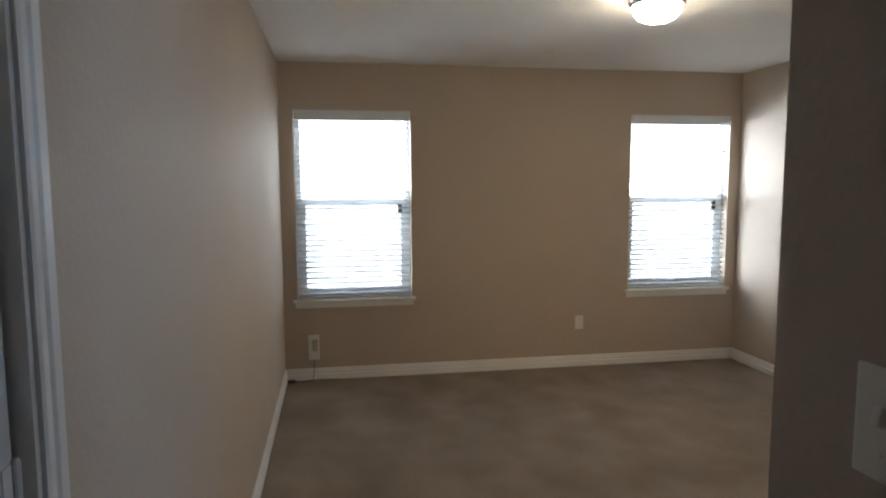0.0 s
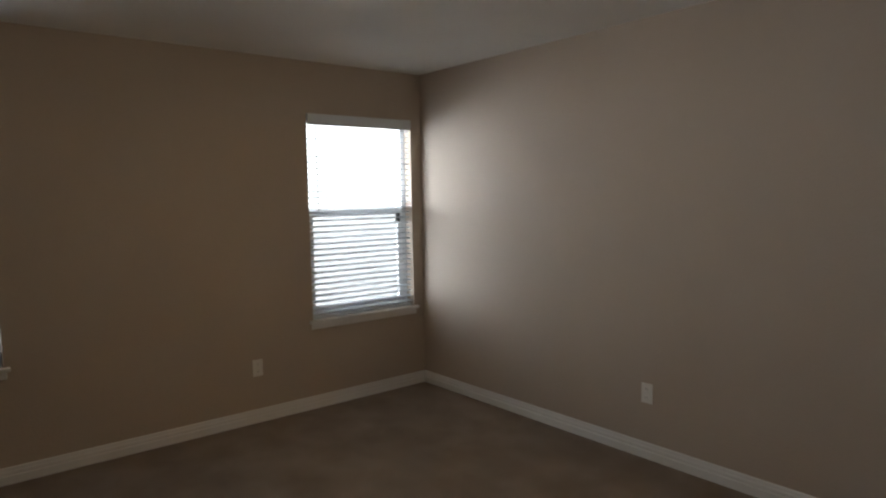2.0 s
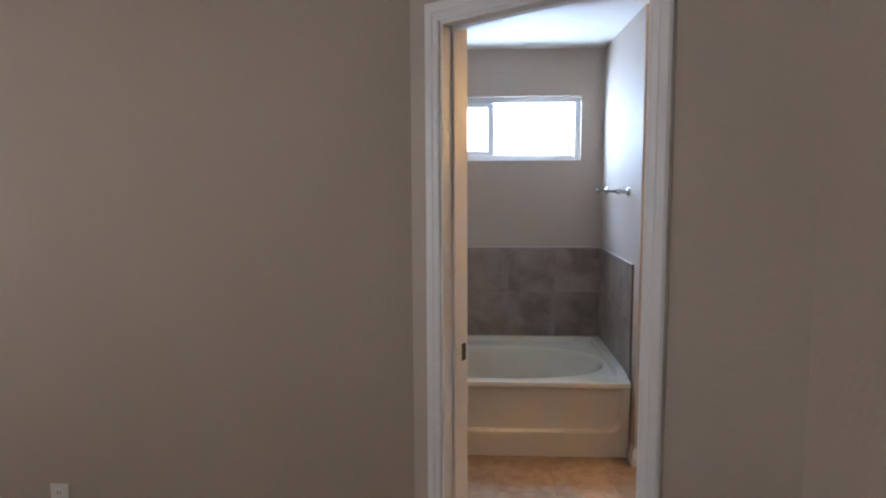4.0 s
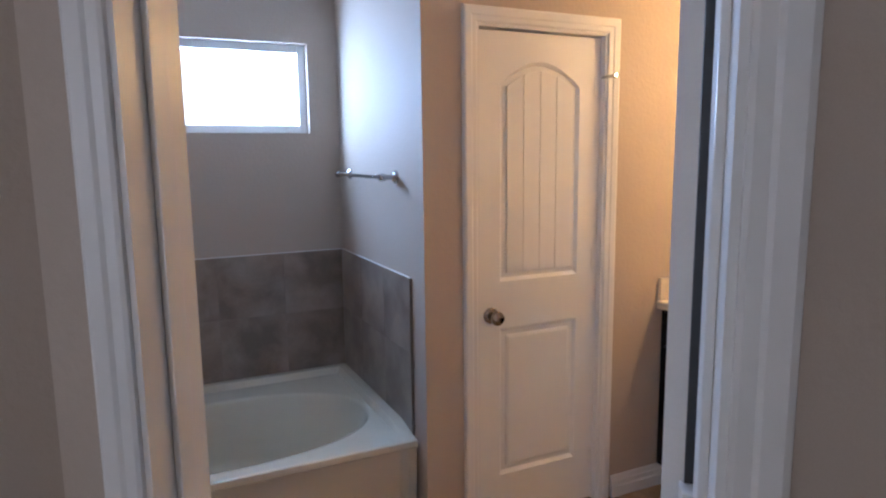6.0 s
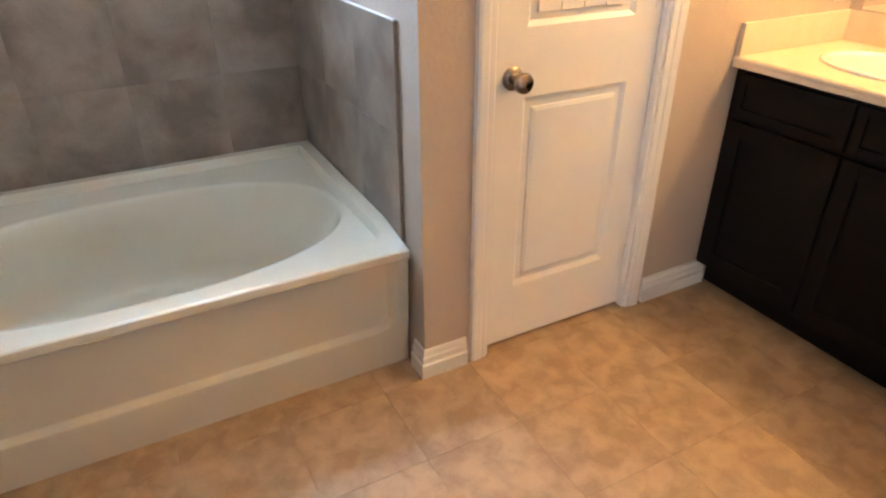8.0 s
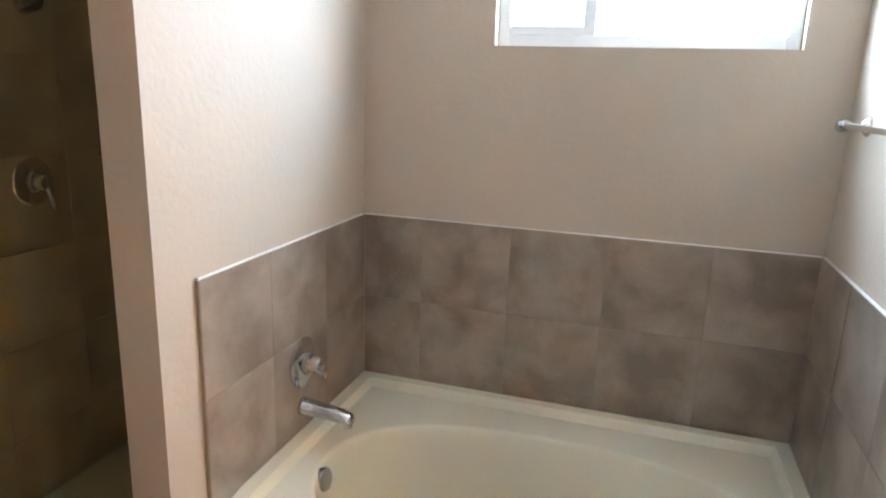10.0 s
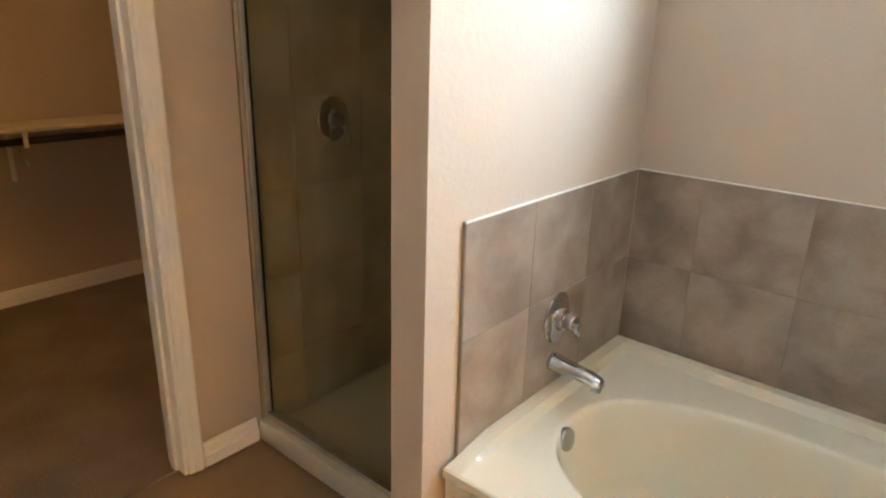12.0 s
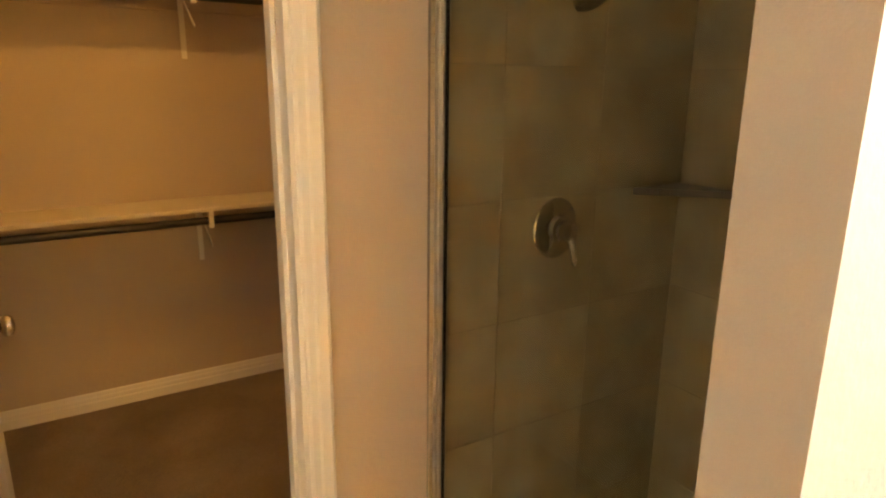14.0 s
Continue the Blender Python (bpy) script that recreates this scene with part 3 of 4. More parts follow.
def blind(x0, x1):
    b = thing("window_blind", "white faux-wood venetian blind lowered with slats open", "blind", "bedroom window blinds")
    part("valance", box_mesh(x0 + .004, x1 - .004, -0.012, 0.004, WZ1 - 0.075, WZ1 + 0.002, 0.003), SLAT, b)
    part("headrail", box_mesh(x0 + .008, x1 - .008, 0.006, 0.055, WZ1 - 0.05, WZ1 - 0.004, 0.002), SLAT, b)
    n, z0, z1 = 33, WZ0 + 0.045, WZ1 - 0.085
    me = None
    for i in range(n):
        z = z0 + (z1 - z0) * i / (n - 1)
        if me is None:
            bm = bmesh.new()
            rows = [(-0.024, -0.0006), (-0.012, 0.0012), (0.0, 0.002), (0.012, 0.0012), (0.024, -0.0006)]
            lo = [[bm.verts.new((x, y, q - .0017)) for y, q in rows] for x in (x0 + .01, x1 - .01)]
            hi = [[bm.verts.new((x, y, q + .0017)) for y, q in rows] for x in (x0 + .01, x1 - .01)]
            for k in range(4):
                bm.faces.new((hi[0][k], hi[1][k], hi[1][k + 1], hi[0][k + 1]))
                bm.faces.new((lo[0][k], lo[0][k + 1], lo[1][k + 1], lo[1][k]))
            bm.faces.new((lo[0][0], lo[1][0], hi[1][0], hi[0][0]))
            bm.faces.new((lo[0][4], hi[0][4], hi[1][4], lo[1][4]))
            for e in (0, 1):
                for k in range(4):
                    bm.faces.new((lo[e][k], hi[e][k], hi[e][k + 1], lo[e][k + 1]))
            s = part("slat", bm, SLAT, b)
            me = s.data
        else:
            s = new("slat", me)
            s.parent = b
        s.matrix_basis = pose(0, 0.034, z, 8 + random.uniform(-1.2, 1.2), random.uniform(-.06, .06), 0)
    part("bottom_rail", box_mesh(x0 + .01, x1 - .01, 0.010, 0.058, WZ0 + 0.005, WZ0 + 0.022, 0.004), SLAT, b)
    for x in (x0 + 0.14, (x0 + x1) / 2, x1 - 0.14):
        bm = bmesh.new()
        for y in (0.009, 0.059):
            tube(bm, [(x, y, WZ0 + .02), (x, y, WZ1 - .05)], 0.0009, 5)
        part("ladder_cord", bm, SLAT, b)
    bm = bmesh.new()
    tube(bm, [(x0 + .07, -0.002, WZ1 - .07), (x0 + .072, -0.004, WZ1 - .68)], 0.004, 6)
    part("tilt_wand", bm, SLAT, b)
    return b


for k, (a, c) in enumerate((W1, W2)):
    bedroom_window("window_%d" % (k + 1), a, c)
    blind(a, c)

# bathroom window: sliding, high over the tub
BW0, BW1, BZ0, BZ1 = -4.315, -3.405, 1.69, 2.125
w = tagged(new("window_3"), "white vinyl horizontal sliding window high above the tub", "window", kind="structure")
f = 0.04
bm = bmesh.new()
for y0, y1, z0, z1 in ((BW0, BW0 + f, BZ0, BZ1), (BW1 - f, BW1, BZ0, BZ1), (BW0 + f, BW1 - f, BZ0, BZ0 + f), (BW0 + f, BW1 - f, BZ1 - f, BZ1)):
    box(bm, XE + 0.05, XE + 0.12, y0, y1, z0, z1, None, 0.004)
part("window_frame", bm, VINYL_FRAME, w)
bm = bmesh.new()
ym = -3.70
box(bm, XE + .055, XE + .09, ym - .02, ym + .02, BZ0 + f, BZ1 - f, None, 0.003)
box(bm, XE + .055, XE + .09, ym + .02, BW1 - f, BZ0 + f, BZ0 + f + .028, None, 0.003)
box(bm, XE + .055, XE + .09, ym + .02, BW1 - f, BZ1 - f - .028, BZ1 - f, None, 0.003)
part("sliding_sash", bm, VINYL_FRAME, w)
for y0, y1, x in ((BW0 + f, ym, 0.10), (ym, BW1 - f, 0.072)):
    g = part("pane", box_mesh(XE + x, XE + x + .004, y0, y1, BZ0 + f - .004, BZ1 - f + .004), WINDOW_GLASS, w)
    g.visible_shadow = False

# ---- bathtub ----
TX0, TX1, TY0, TY1, TZ = 1.272, 2.268, -4.453, -2.952, 0.450
tub = thing("bathtub", "white acrylic alcove soaking tub with oval basin and panelled apron", "bathtub")
bm = bmesh.new()
N = 96
CX, CY, RX, RY = 1.712, -3.725, 0.350, 0.642


def oval(rx, ry, z, cx=CX, cy=CY, p=2.35):
    out = []
    for i in range(N):
        a = 2 * math.pi * i / N
        c, s = math.cos(a), math.sin(a)
        out.append((cx + rx * math.copysign(abs(c) ** (2 / p), c), cy + ry * math.copysign(abs(s) ** (2 / p), s), z))
    return out


def rect_loop(x0, x1, y0, y1, z):
    """The rectangle's rim, met from the basin's centre; its four corners are kept."""
    out = []
    for x, y, _ in oval(1.0, (y1 - y0) / (x1 - x0), 0, 0, 0, 2.0):
        k = min((x1 - CX) / x if x > 1e-6 else 9e9, (x0 - CX) / x if x < -1e-6 else 9e9, (y1 - CY) / y if y > 1e-6 else 9e9, (y0 - CY) / y if y < -1e-6 else 9e9)
        out.append([CX + k * x, CY + k * y, z])
    for cx in (x0, x1):
        for cy in (y0, y1):
            q = min(out, key=lambda o: (o[0] - cx) ** 2 + (o[1] - cy) ** 2)
            q[0], q[1] = cx, cy
    return out


def back(cy, p=2.35):
    return dict(cy=cy, p=p)


# a raised lip along the three walls slopes down to the deck; the bathing well is long and leans back at the far end
loops = [rect_loop(TX0, TX1, TY0, TY1, TZ - 0.012), rect_loop(TX0 + .004, TX1 - .046, TY0 + .046, TY1 - .046, TZ - 0.009),
         rect_loop(TX0 + .016, TX1 - .060, TY0 + .060, TY1 - .060, TZ - 0.010)]
for q in loops[0] + loops[1]:
    q[2] += 0.030 * min(1.0, max(0.0, (q[0] - TX0 - 0.02) / 0.16))
loops += [oval(RX + .018, RY + .018, TZ - 0.011), oval(RX + .006, RY + .006, TZ - 0.014), oval(RX, RY, TZ - 0.026),
          oval(RX - .010, RY - .014, TZ - 0.06, **back(CY + .006)), oval(RX - .022, RY - .045, TZ - 0.13, **back(CY + .024)),
          oval(RX - .034, RY - .085, TZ - 0.20, **back(CY + .046)), oval(RX - .050, RY - .125, TZ - 0.27, **back(CY + .066)),
          oval(RX - .072, RY - .160, TZ - 0.318, **back(CY + .078)), oval(RX - .105, RY - .195, TZ - 0.338, **back(CY + .080)),
          oval(RX - .20, RY - .32, TZ - 0.345, **back(CY + .080)), oval(0.02, 0.04, TZ - 0.348, **back(CY + .080))]
# moulded shoulder rest in the rear wall near the leaning end
for lp, push in zip(loops[6:11], (0.006, 0.030, 0.045, 0.030, 0.010)):
    for i, (x, y, z) in enumerate(lp):
        k = math.exp(-((y - (CY - 0.30)) / 0.13) ** 2)
        if x > CX:
            lp[i] = (x - push * k, y, z)
vl = [[bm.verts.new(p) for p in lp] for lp in loops]
for a, b in zip(vl, vl[1:]):
    for i in range(N):
        j = (i + 1) % N
        bm.faces.new((a[i], a[j], b[j], b[i]))
bm.faces.new(vl[-1])
shell = smooth(part("basin_shell", bm, ACRYLIC, tub), 50)
# apron with a recessed panel whose lower corners are rounded
bm = bmesh.new()
ny, nz = 120, 70
grid = []


def apron_x(y, z):
    base = TX0 + 0.010 + 0.026 * (1 - z / 0.42)
    r, y0, y1, z0 = 0.07, TY0 + 0.05, TY1 - 0.05, 0.15
    dx = max(y0 + r - y, y - (y1 - r), 0)
    dz = max(z0 + r - z, 0)
    inside = r - math.hypot(dx, dz) if (dx > 0 and dz > 0) else min(y - y0, y1 - y, z - z0)
    k = min(1, max(0, (inside + 0.006) / 0.012))
    return base + 0.026 * k * k * (3 - 2 * k)


for k in range(nz + 1):
    z = 0.408 * k / nz
    grid.append([bm.verts.new((apron_x(y, z), y, z)) for y in (TY0 + (TY1 - TY0) * i / ny for i in range(ny + 1))])
for lip in ((TX0 + .004, 0.408), (TX0, 0.413), (TX0, TZ - 0.018), (TX0 + 0.004, TZ - 0.0085)):
    grid.append([bm.verts.new((lip[0], TY0 + (TY1 - TY0) * i / ny, lip[1])) for i in range(ny + 1)])
for a, b in zip(grid, grid[1:]):
    for i in range(ny):
        bm.faces.new((a[i], a[i + 1], b[i + 1], b[i]))
smooth(part("apron", bm, ACRYLIC, tub), 35)
bm = bmesh.new()
t = Matrix.Translation((1.658, -3.096, 0.400)) @ Matrix.Rotation(radians(78), 4, "X")
lathe(bm, ((0.034, -0.012), (0.036, 0.006), (0.033, 0.011), (0.02, 0.013), (0.006, 0.013)), t, 28)
smooth(part("overflow_plate", bm, CHROME, tub, "chrome overflow plate"))
bm = bmesh.new()
lathe(bm, ((0.034, 0), (0.034, 0.004), (0.022, 0.005), (0.02, 0.012), (0.004, 0.013)), Matrix.Translation((CX, TY1 - 0.42, TZ - 0.357)), 24)
smooth(part("drain", bm, CHROME, tub, "chrome drain"))

VX = 1.797
spout = thing("tub_spout", "chrome tub spout on the tiled wall", "tub spout")
bm = bmesh.new()
secs = [(0.0, 0.031, 0.029, 0.0), (0.012, 0.031, 0.029, 0.0), (0.018, 0.028, 0.026, 0.0), (0.09, 0.027, 0.024, -0.005), (0.14, 0.026, 0.022, -0.010), (0.170, 0.023, 0.018, -0.016), (0.178, 0.015, 0.010, -0.019)]
rings = []
for d, rx, rz, dz in secs:
    rings.append([bm.verts.new((VX - 0.01 + rx * math.cos(a), TY1 - 0.002 - d, 0.552 + dz + rz * math.sin(a))) for a in (2 * math.pi * i / 20 for i in range(20))])
for a, b in zip(rings, rings[1:]):
    for i in range(20):
        bm.faces.new((a[i], a[(i + 1) % 20], b[(i + 1) % 20], b[i]))
bm.faces.new(rings[0][::-1])
bm.faces.new(rings[-1])
smooth(part("spout_body", bm, CHROME, spout), 50)
bm = bmesh.new()
lathe(bm, ((0.016, 0), (0.016, 0.02)), Matrix.Translation((VX - 0.01, TY1 - 0.160, 0.509)), 16)
smooth(part("outlet", bm, CHROME, spout))


def shower_valve(name, at, label, lever_down=0.075):
    v = thing(name, label, "valve", "bathroom valves")
    m = Matrix.Translation(at) @ Matrix.Rotation(radians(90), 4, "X")
    bm = bmesh.new()
    lathe(bm, ((0.082, 0), (0.082, 0.004), (0.076, 0.009), (0.05, 0.014), (0.038, 0.016), (0.036, 0.03), (0.03, 0.034)), m, 36)
    for p in bm.verts:
        p.co.x = at[0] + (p.co.x - at[0]) * 0.92
    smooth(part("escutcheon", bm, CHROME, v))
    bm = bmesh.new()
    lathe(bm, ((0.026, 0.03), (0.028, 0.05), (0.024, 0.066), (0.012, 0.070), (0.003, 0.071)), m, 24)
    smooth(part("hub", bm, CHROME, v))
    bm = bmesh.new()
    x, y, z = at
    tube(bm, [(x, y - .055, z), (x + .006, y - .064, z - .03), (x + .012, y - .068, z - lever_down), (x + .013, y - .067, z - lever_down - .015)], [0.012, 0.010, 0.009, 0.005], 12)
    smooth(part("lever", bm, CHROME, v))
    return v


shower_valve("tub_valve", (VX, TY1 - 0.001, 0.697), "chrome single-lever tub valve on the tiled wall", 0.035)
shower_valve("shower_valve", (1.772, YN - 0.013, 1.197), "chrome single-lever shower valve on the tiled wall")

# towel bar over the tub
bar = thing("towel_bar", "chrome towel bar on the painted wall above the tub", "towel bar")
for x in (1.475, 2.10):
    bm = bmesh.new()
    m = Matrix.Translation((x, YTS, 1.487)) @ Matrix.Rotation(radians(-90), 4, "X")
    lathe(bm, ((0.026, 0), (0.026, 0.006), (0.02, 0.012), (0.011, 0.02), (0.010, 0.045), (0.015, 0.052), (0.017, 0.065), (0.013, 0.076), (0.003, 0.079)), m, 24)
    smooth(part("post", bm, CHROME, bar))
bm = bmesh.new()
tube(bm, [(1.475, YTS + 0.063, 1.487), (2.10, YTS + 0.063, 1.487)], 0.008, 14)
smooth(part("rail", bm, CHROME, bar))

# towel ring beside the vanity
ring = thing("towel_ring", "chrome towel ring on the wall beside the vanity", "towel ring")
bm = bmesh.new()
lathe(bm, ((0.027, 0), (0.027, 0.006), (0.018, 0.012), (0.010, 0.02), (0.010, 0.045), (0.016, 0.052), (0.014, 0.062), (0.003, 0.064)),
      Matrix.Translation((XF, -5.797, 1.462)) @ Matrix.Rotation(radians(-90), 4, "Y"), 24)
smooth(part("post", bm, CHROME, ring))
bm = bmesh.new()
ring_tube(bm, Matrix.Translation((XF - 0.052, -5.797, 1.392)) @ Matrix.Rotation(radians(90), 4, "Y") @ Matrix.Rotation(radians(6), 4, "X"), 0.072, 0.0048)
smooth(part("loop", bm, CHROME, ring), 80)


# ---- wall plates ----
def outlet(m, label, group="wall outlets", kind="outlet"):
    """A duplex outlet; local -y faces the room."""
    o = thing("wall_" + kind, label, kind, group)
    part("plate", box_mesh(-0.035, 0.035, -0.006, 0.0, -0.057, 0.057, 0.003, m), PLASTIC, o)
    if kind == "outlet":
        for z in (-0.024, 0.024):
            bm = bmesh.new()
            box(bm, -0.017, 0.017, -0.008, -0.0055, z - 0.014, z + 0.014, m, 0.003)
            r = part("receptacle", bm, PLASTIC, o)
            bm = bmesh.new()
            for x in (-0.006, 0.006):
                box(bm, x - .001, x + .001, -0.0085, -0.0075, z - 0.003, z + 0.006, m)
            part("slots", bm, DARK, r)
    else:
        bm = bmesh.new()
        box(bm, -0.005, 0.005, -0.018, -0.005, -0.004, 0.016, m @ Matrix.Rotation(radians(-18), 4, "X"), 0.002)
        part("toggle", bm, PLASTIC, o)
        for z in (-0.03, 0.03):
            bm = bmesh.new()
            lathe(bm, ((0.003, 0), (0.003, 0.0075), (0.001, 0.008)), m @ Matrix.Translation((0, 0, z)) @ Matrix.Rotation(radians(90), 4, "X"), 10)
            part("screw", bm, PLASTIC, o)
    return o


EAST = Matrix.Rotation(radians(-90), 4, "Z")      # a plate on a wall whose room lies to the west
outlet(Matrix.Translation((-1.413, 0, 0.372)), "white duplex outlet low on the window wall")
outlet(Matrix.Translation((0, -2.055, 0.375)) @ EAST, "white duplex outlet low on the long blank wall")
outlet(Matrix.Translation((XF, -6.110, 1.097)) @ EAST, "white duplex outlet above the vanity counter")
outlet(Matrix.Translation((XC, -4.512, 1.294)) @ Matrix.Rotation(radians(-90), 4, "Z"), "white toggle light switch on the entry wall", "light switches", "switch")

# ---- bedroom small things ----
jack = thing("wall_jack_box", "white plastic plug-in box low under the window", "wall box")
part("case", box_mesh(-3.632, -3.548, -0.032, 0.0, 0.165, 0.358, 0.006), PLASTIC, jack)
bm = bmesh.new()
for k in range(6):
    box(bm, -3.60 + 0.008 * k, -3.597 + 0.008 * k, -0.0335, -0.0315, 0.235, 0.325)
part("grille", bm, DARK, jack)
bm = bmesh.new()
tube(bm, [(-3.59, -0.02, 0.166), (-3.588, -0.024, 0.11), (-3.592, -0.030, 0.05), (-3.60, -0.045, 0.012), (-3.66, -0.06, 0.006), (-3.74, -0.05, 0.006)], 0.003, 8)
tagged(smooth(part("cord", bm, DARK)), "thin dark cable lying along the baseboard", "cable")
bm = bmesh.new()
box(bm, -3.79, -3.73, -0.085, -0.045, 0.0, 0.022, None, 0.005)
tagged(part("plug_adapter", bm, DARK), "small black plug adapter on the carpet in the corner", "adapter")
bm = bmesh.new()
pts = [(-3.62 + 0.05 * i + 0.02 * math.sin(i * 2.1), -0.05 - 0.02 * math.cos(i * 1.7), 0.004 + 0.012 * abs(math.sin(i * 1.3))) for i in range(6)]
tube(bm, pts, 0.003, 8)
tagged(smooth(part("loose_wire", bm, DARK)), "short loose dark wire curled on the carpet", "wire")

lamp = thing("ceiling_light", "lit frosted glass dome ceiling light with brass rim", "ceiling light")
bm = bmesh.new()
lathe(bm, ((0.135, 0), (0.14, -0.012), (0.13, -0.03), (0.12, -0.034)), Matrix.Translation((-1.80, -1.94, H)), 40)
smooth(part("rim", bm, MATS["brushed_nickel_knob"], lamp, "brass rim"))
bm = bmesh.new()
lathe(bm, ((0.122, -0.03), (0.121, -0.045), (0.112, -0.07), (0.09, -0.093), (0.058, -0.108), (0.02, -0.114), (0.004, -0.1145)), Matrix.Translation((-1.80, -1.94, H)), 40)
smooth(part("dome", bm, DOME, lamp, "glowing frosted glass dome"), 60)

# ---- vanity ----
CABX0, CABX1, CABY, CTZ = XB + 0.002, XF - 0.002, -5.655, 0.871
cab = thing("vanity_cabinet", "dark espresso double vanity cabinet with panelled doors", "cabinet")
part("body", box_mesh(CABX0, CABX1 - .001, YV + 0.002, CABY - .0005, 0.105, 0.70, 0.002), ESPRESSO, cab)
part("face_rail", box_mesh(CABX0, CABX1 - .001, CABY - .02, CABY, 0.7005, CTZ, 0.001), ESPRESSO, cab)
part("toe_kick", box_mesh(CABX0, CABX1 - .001, YV + 0.002, CABY - 0.07, 0.0, 0.106), ESPRESSO, cab)
gx = [1.180, 0.765, 0.370, -0.030, -0.455]
for a, b in zip(gx, gx[1:]):
    for z0, z1, nm in ((0.13, 0.690, "door"), (0.705, 0.850, "drawer_front")):
        r = 0.055 if nm == "door" else 0.03
        x0, x1 = b + .006, a - .006
        front = part(nm, box_mesh(x0 + r, x1 - r, CABY, CABY + .009, z0 + r, z1 - r), ESPRESSO, cab)
        for piece, u0, u1, w0, w1 in (("stile", x0, x0 + r, z0, z1), ("stile", x1 - r, x1, z0, z1), ("rail", x0 + r, x1 - r, z0, z0 + r), ("rail", x0 + r, x1 - r, z1 - r, z1)):
            part(piece, box_mesh(u0, u1, CABY, CABY + .019, w0, w1, 0.0015), ESPRESSO, front)

# countertop with two oval openings
top = thing("countertop", "cream laminate countertop with backsplash over the vanity", "countertop")
CY0, CY1, CZ0, CZ1 = YV + 0.003, -5.63, 0.872, 0.902
SINKS = ((0.822, -5.915), (0.055, -5.915))
SRX, SRY = 0.225, 0.165
bm = bmesh.new()
for (sx, sy), (hx0, hx1) in zip(SINKS, ((0.44, XF - .003), (XB + .003, 0.44))):
    n = 64
    inner, outer = [], []
    for i in range(n):
        a = 2 * math.pi * (i + .5) / n
        c, s = math.cos(a), math.sin(a)
        inner.append((sx + SRX * c, sy + SRY * s))
        k = min((hx1 - sx) / c if c > 1e-6 else 9e9, (hx0 - sx) / c if c < -1e-6 else 9e9, (CY1 - sy) / s if s > 1e-6 else 9e9, (CY0 - sy) / s if s < -1e-6 else 9e9)
        outer.append([sx + k * c, sy + k * s])
    for x in (hx0, hx1):
        for y in (CY0, CY1):
            q = min(outer, key=lambda o: (o[0] - x) ** 2 + (o[1] - y) ** 2)
            q[0], q[1] = x, y
    vi = [bm.verts.new((x, y, CZ1)) for x, y in inner]
    vo = [bm.verts.new((x, y, CZ1)) for x, y in outer]
    vd = [bm.verts.new((x, y, CZ0)) for x, y in inner]
    ve = [bm.verts.new((x, y, CZ0)) for x, y in outer]
    for i in range(n):
        j = (i + 1) % n
        bm.faces.new((vi[i], vo[i], vo[j], vi[j]))
        bm.faces.new((vd[i], vi[i], vi[j], vd[j]))
        bm.faces.new((vd[i], vd[j], ve[j], ve[i]))
        if abs(outer[i][1] - CY1) < 1e-6 and abs(outer[j][1] - CY1) < 1e-6:
            bm.faces.new((vo[i], ve[i], ve[j], vo[j]))
part("slab", bm, LAMINATE, top)
bm = bmesh.new()
tube(bm, [(XB + .003, CY1 - .001, CZ1 - .0115), (XF - .003, CY1 - .001, CZ1 - .0115)], 0.0115, 16)
smooth(part("front_edge", bm, LAMINATE, top))
part("front_drop", box_mesh(XB + .003, XF - .003, CY1 - .012, CY1 + .008, CZ0 - .006, CZ1 - .011, 0.003), LAMINATE, top)
part("backsplash", box_mesh(XB + .003, XF - .021, YV + .001, YV + .020, CZ1, CZ1 + .104, 0.003), LAMINATE, top)
part("side_splash", box_mesh(XF - .020, XF - .001, YV + .001, CY1 + .002, CZ1, CZ1 + .104, 0.003), LAMINATE, top)

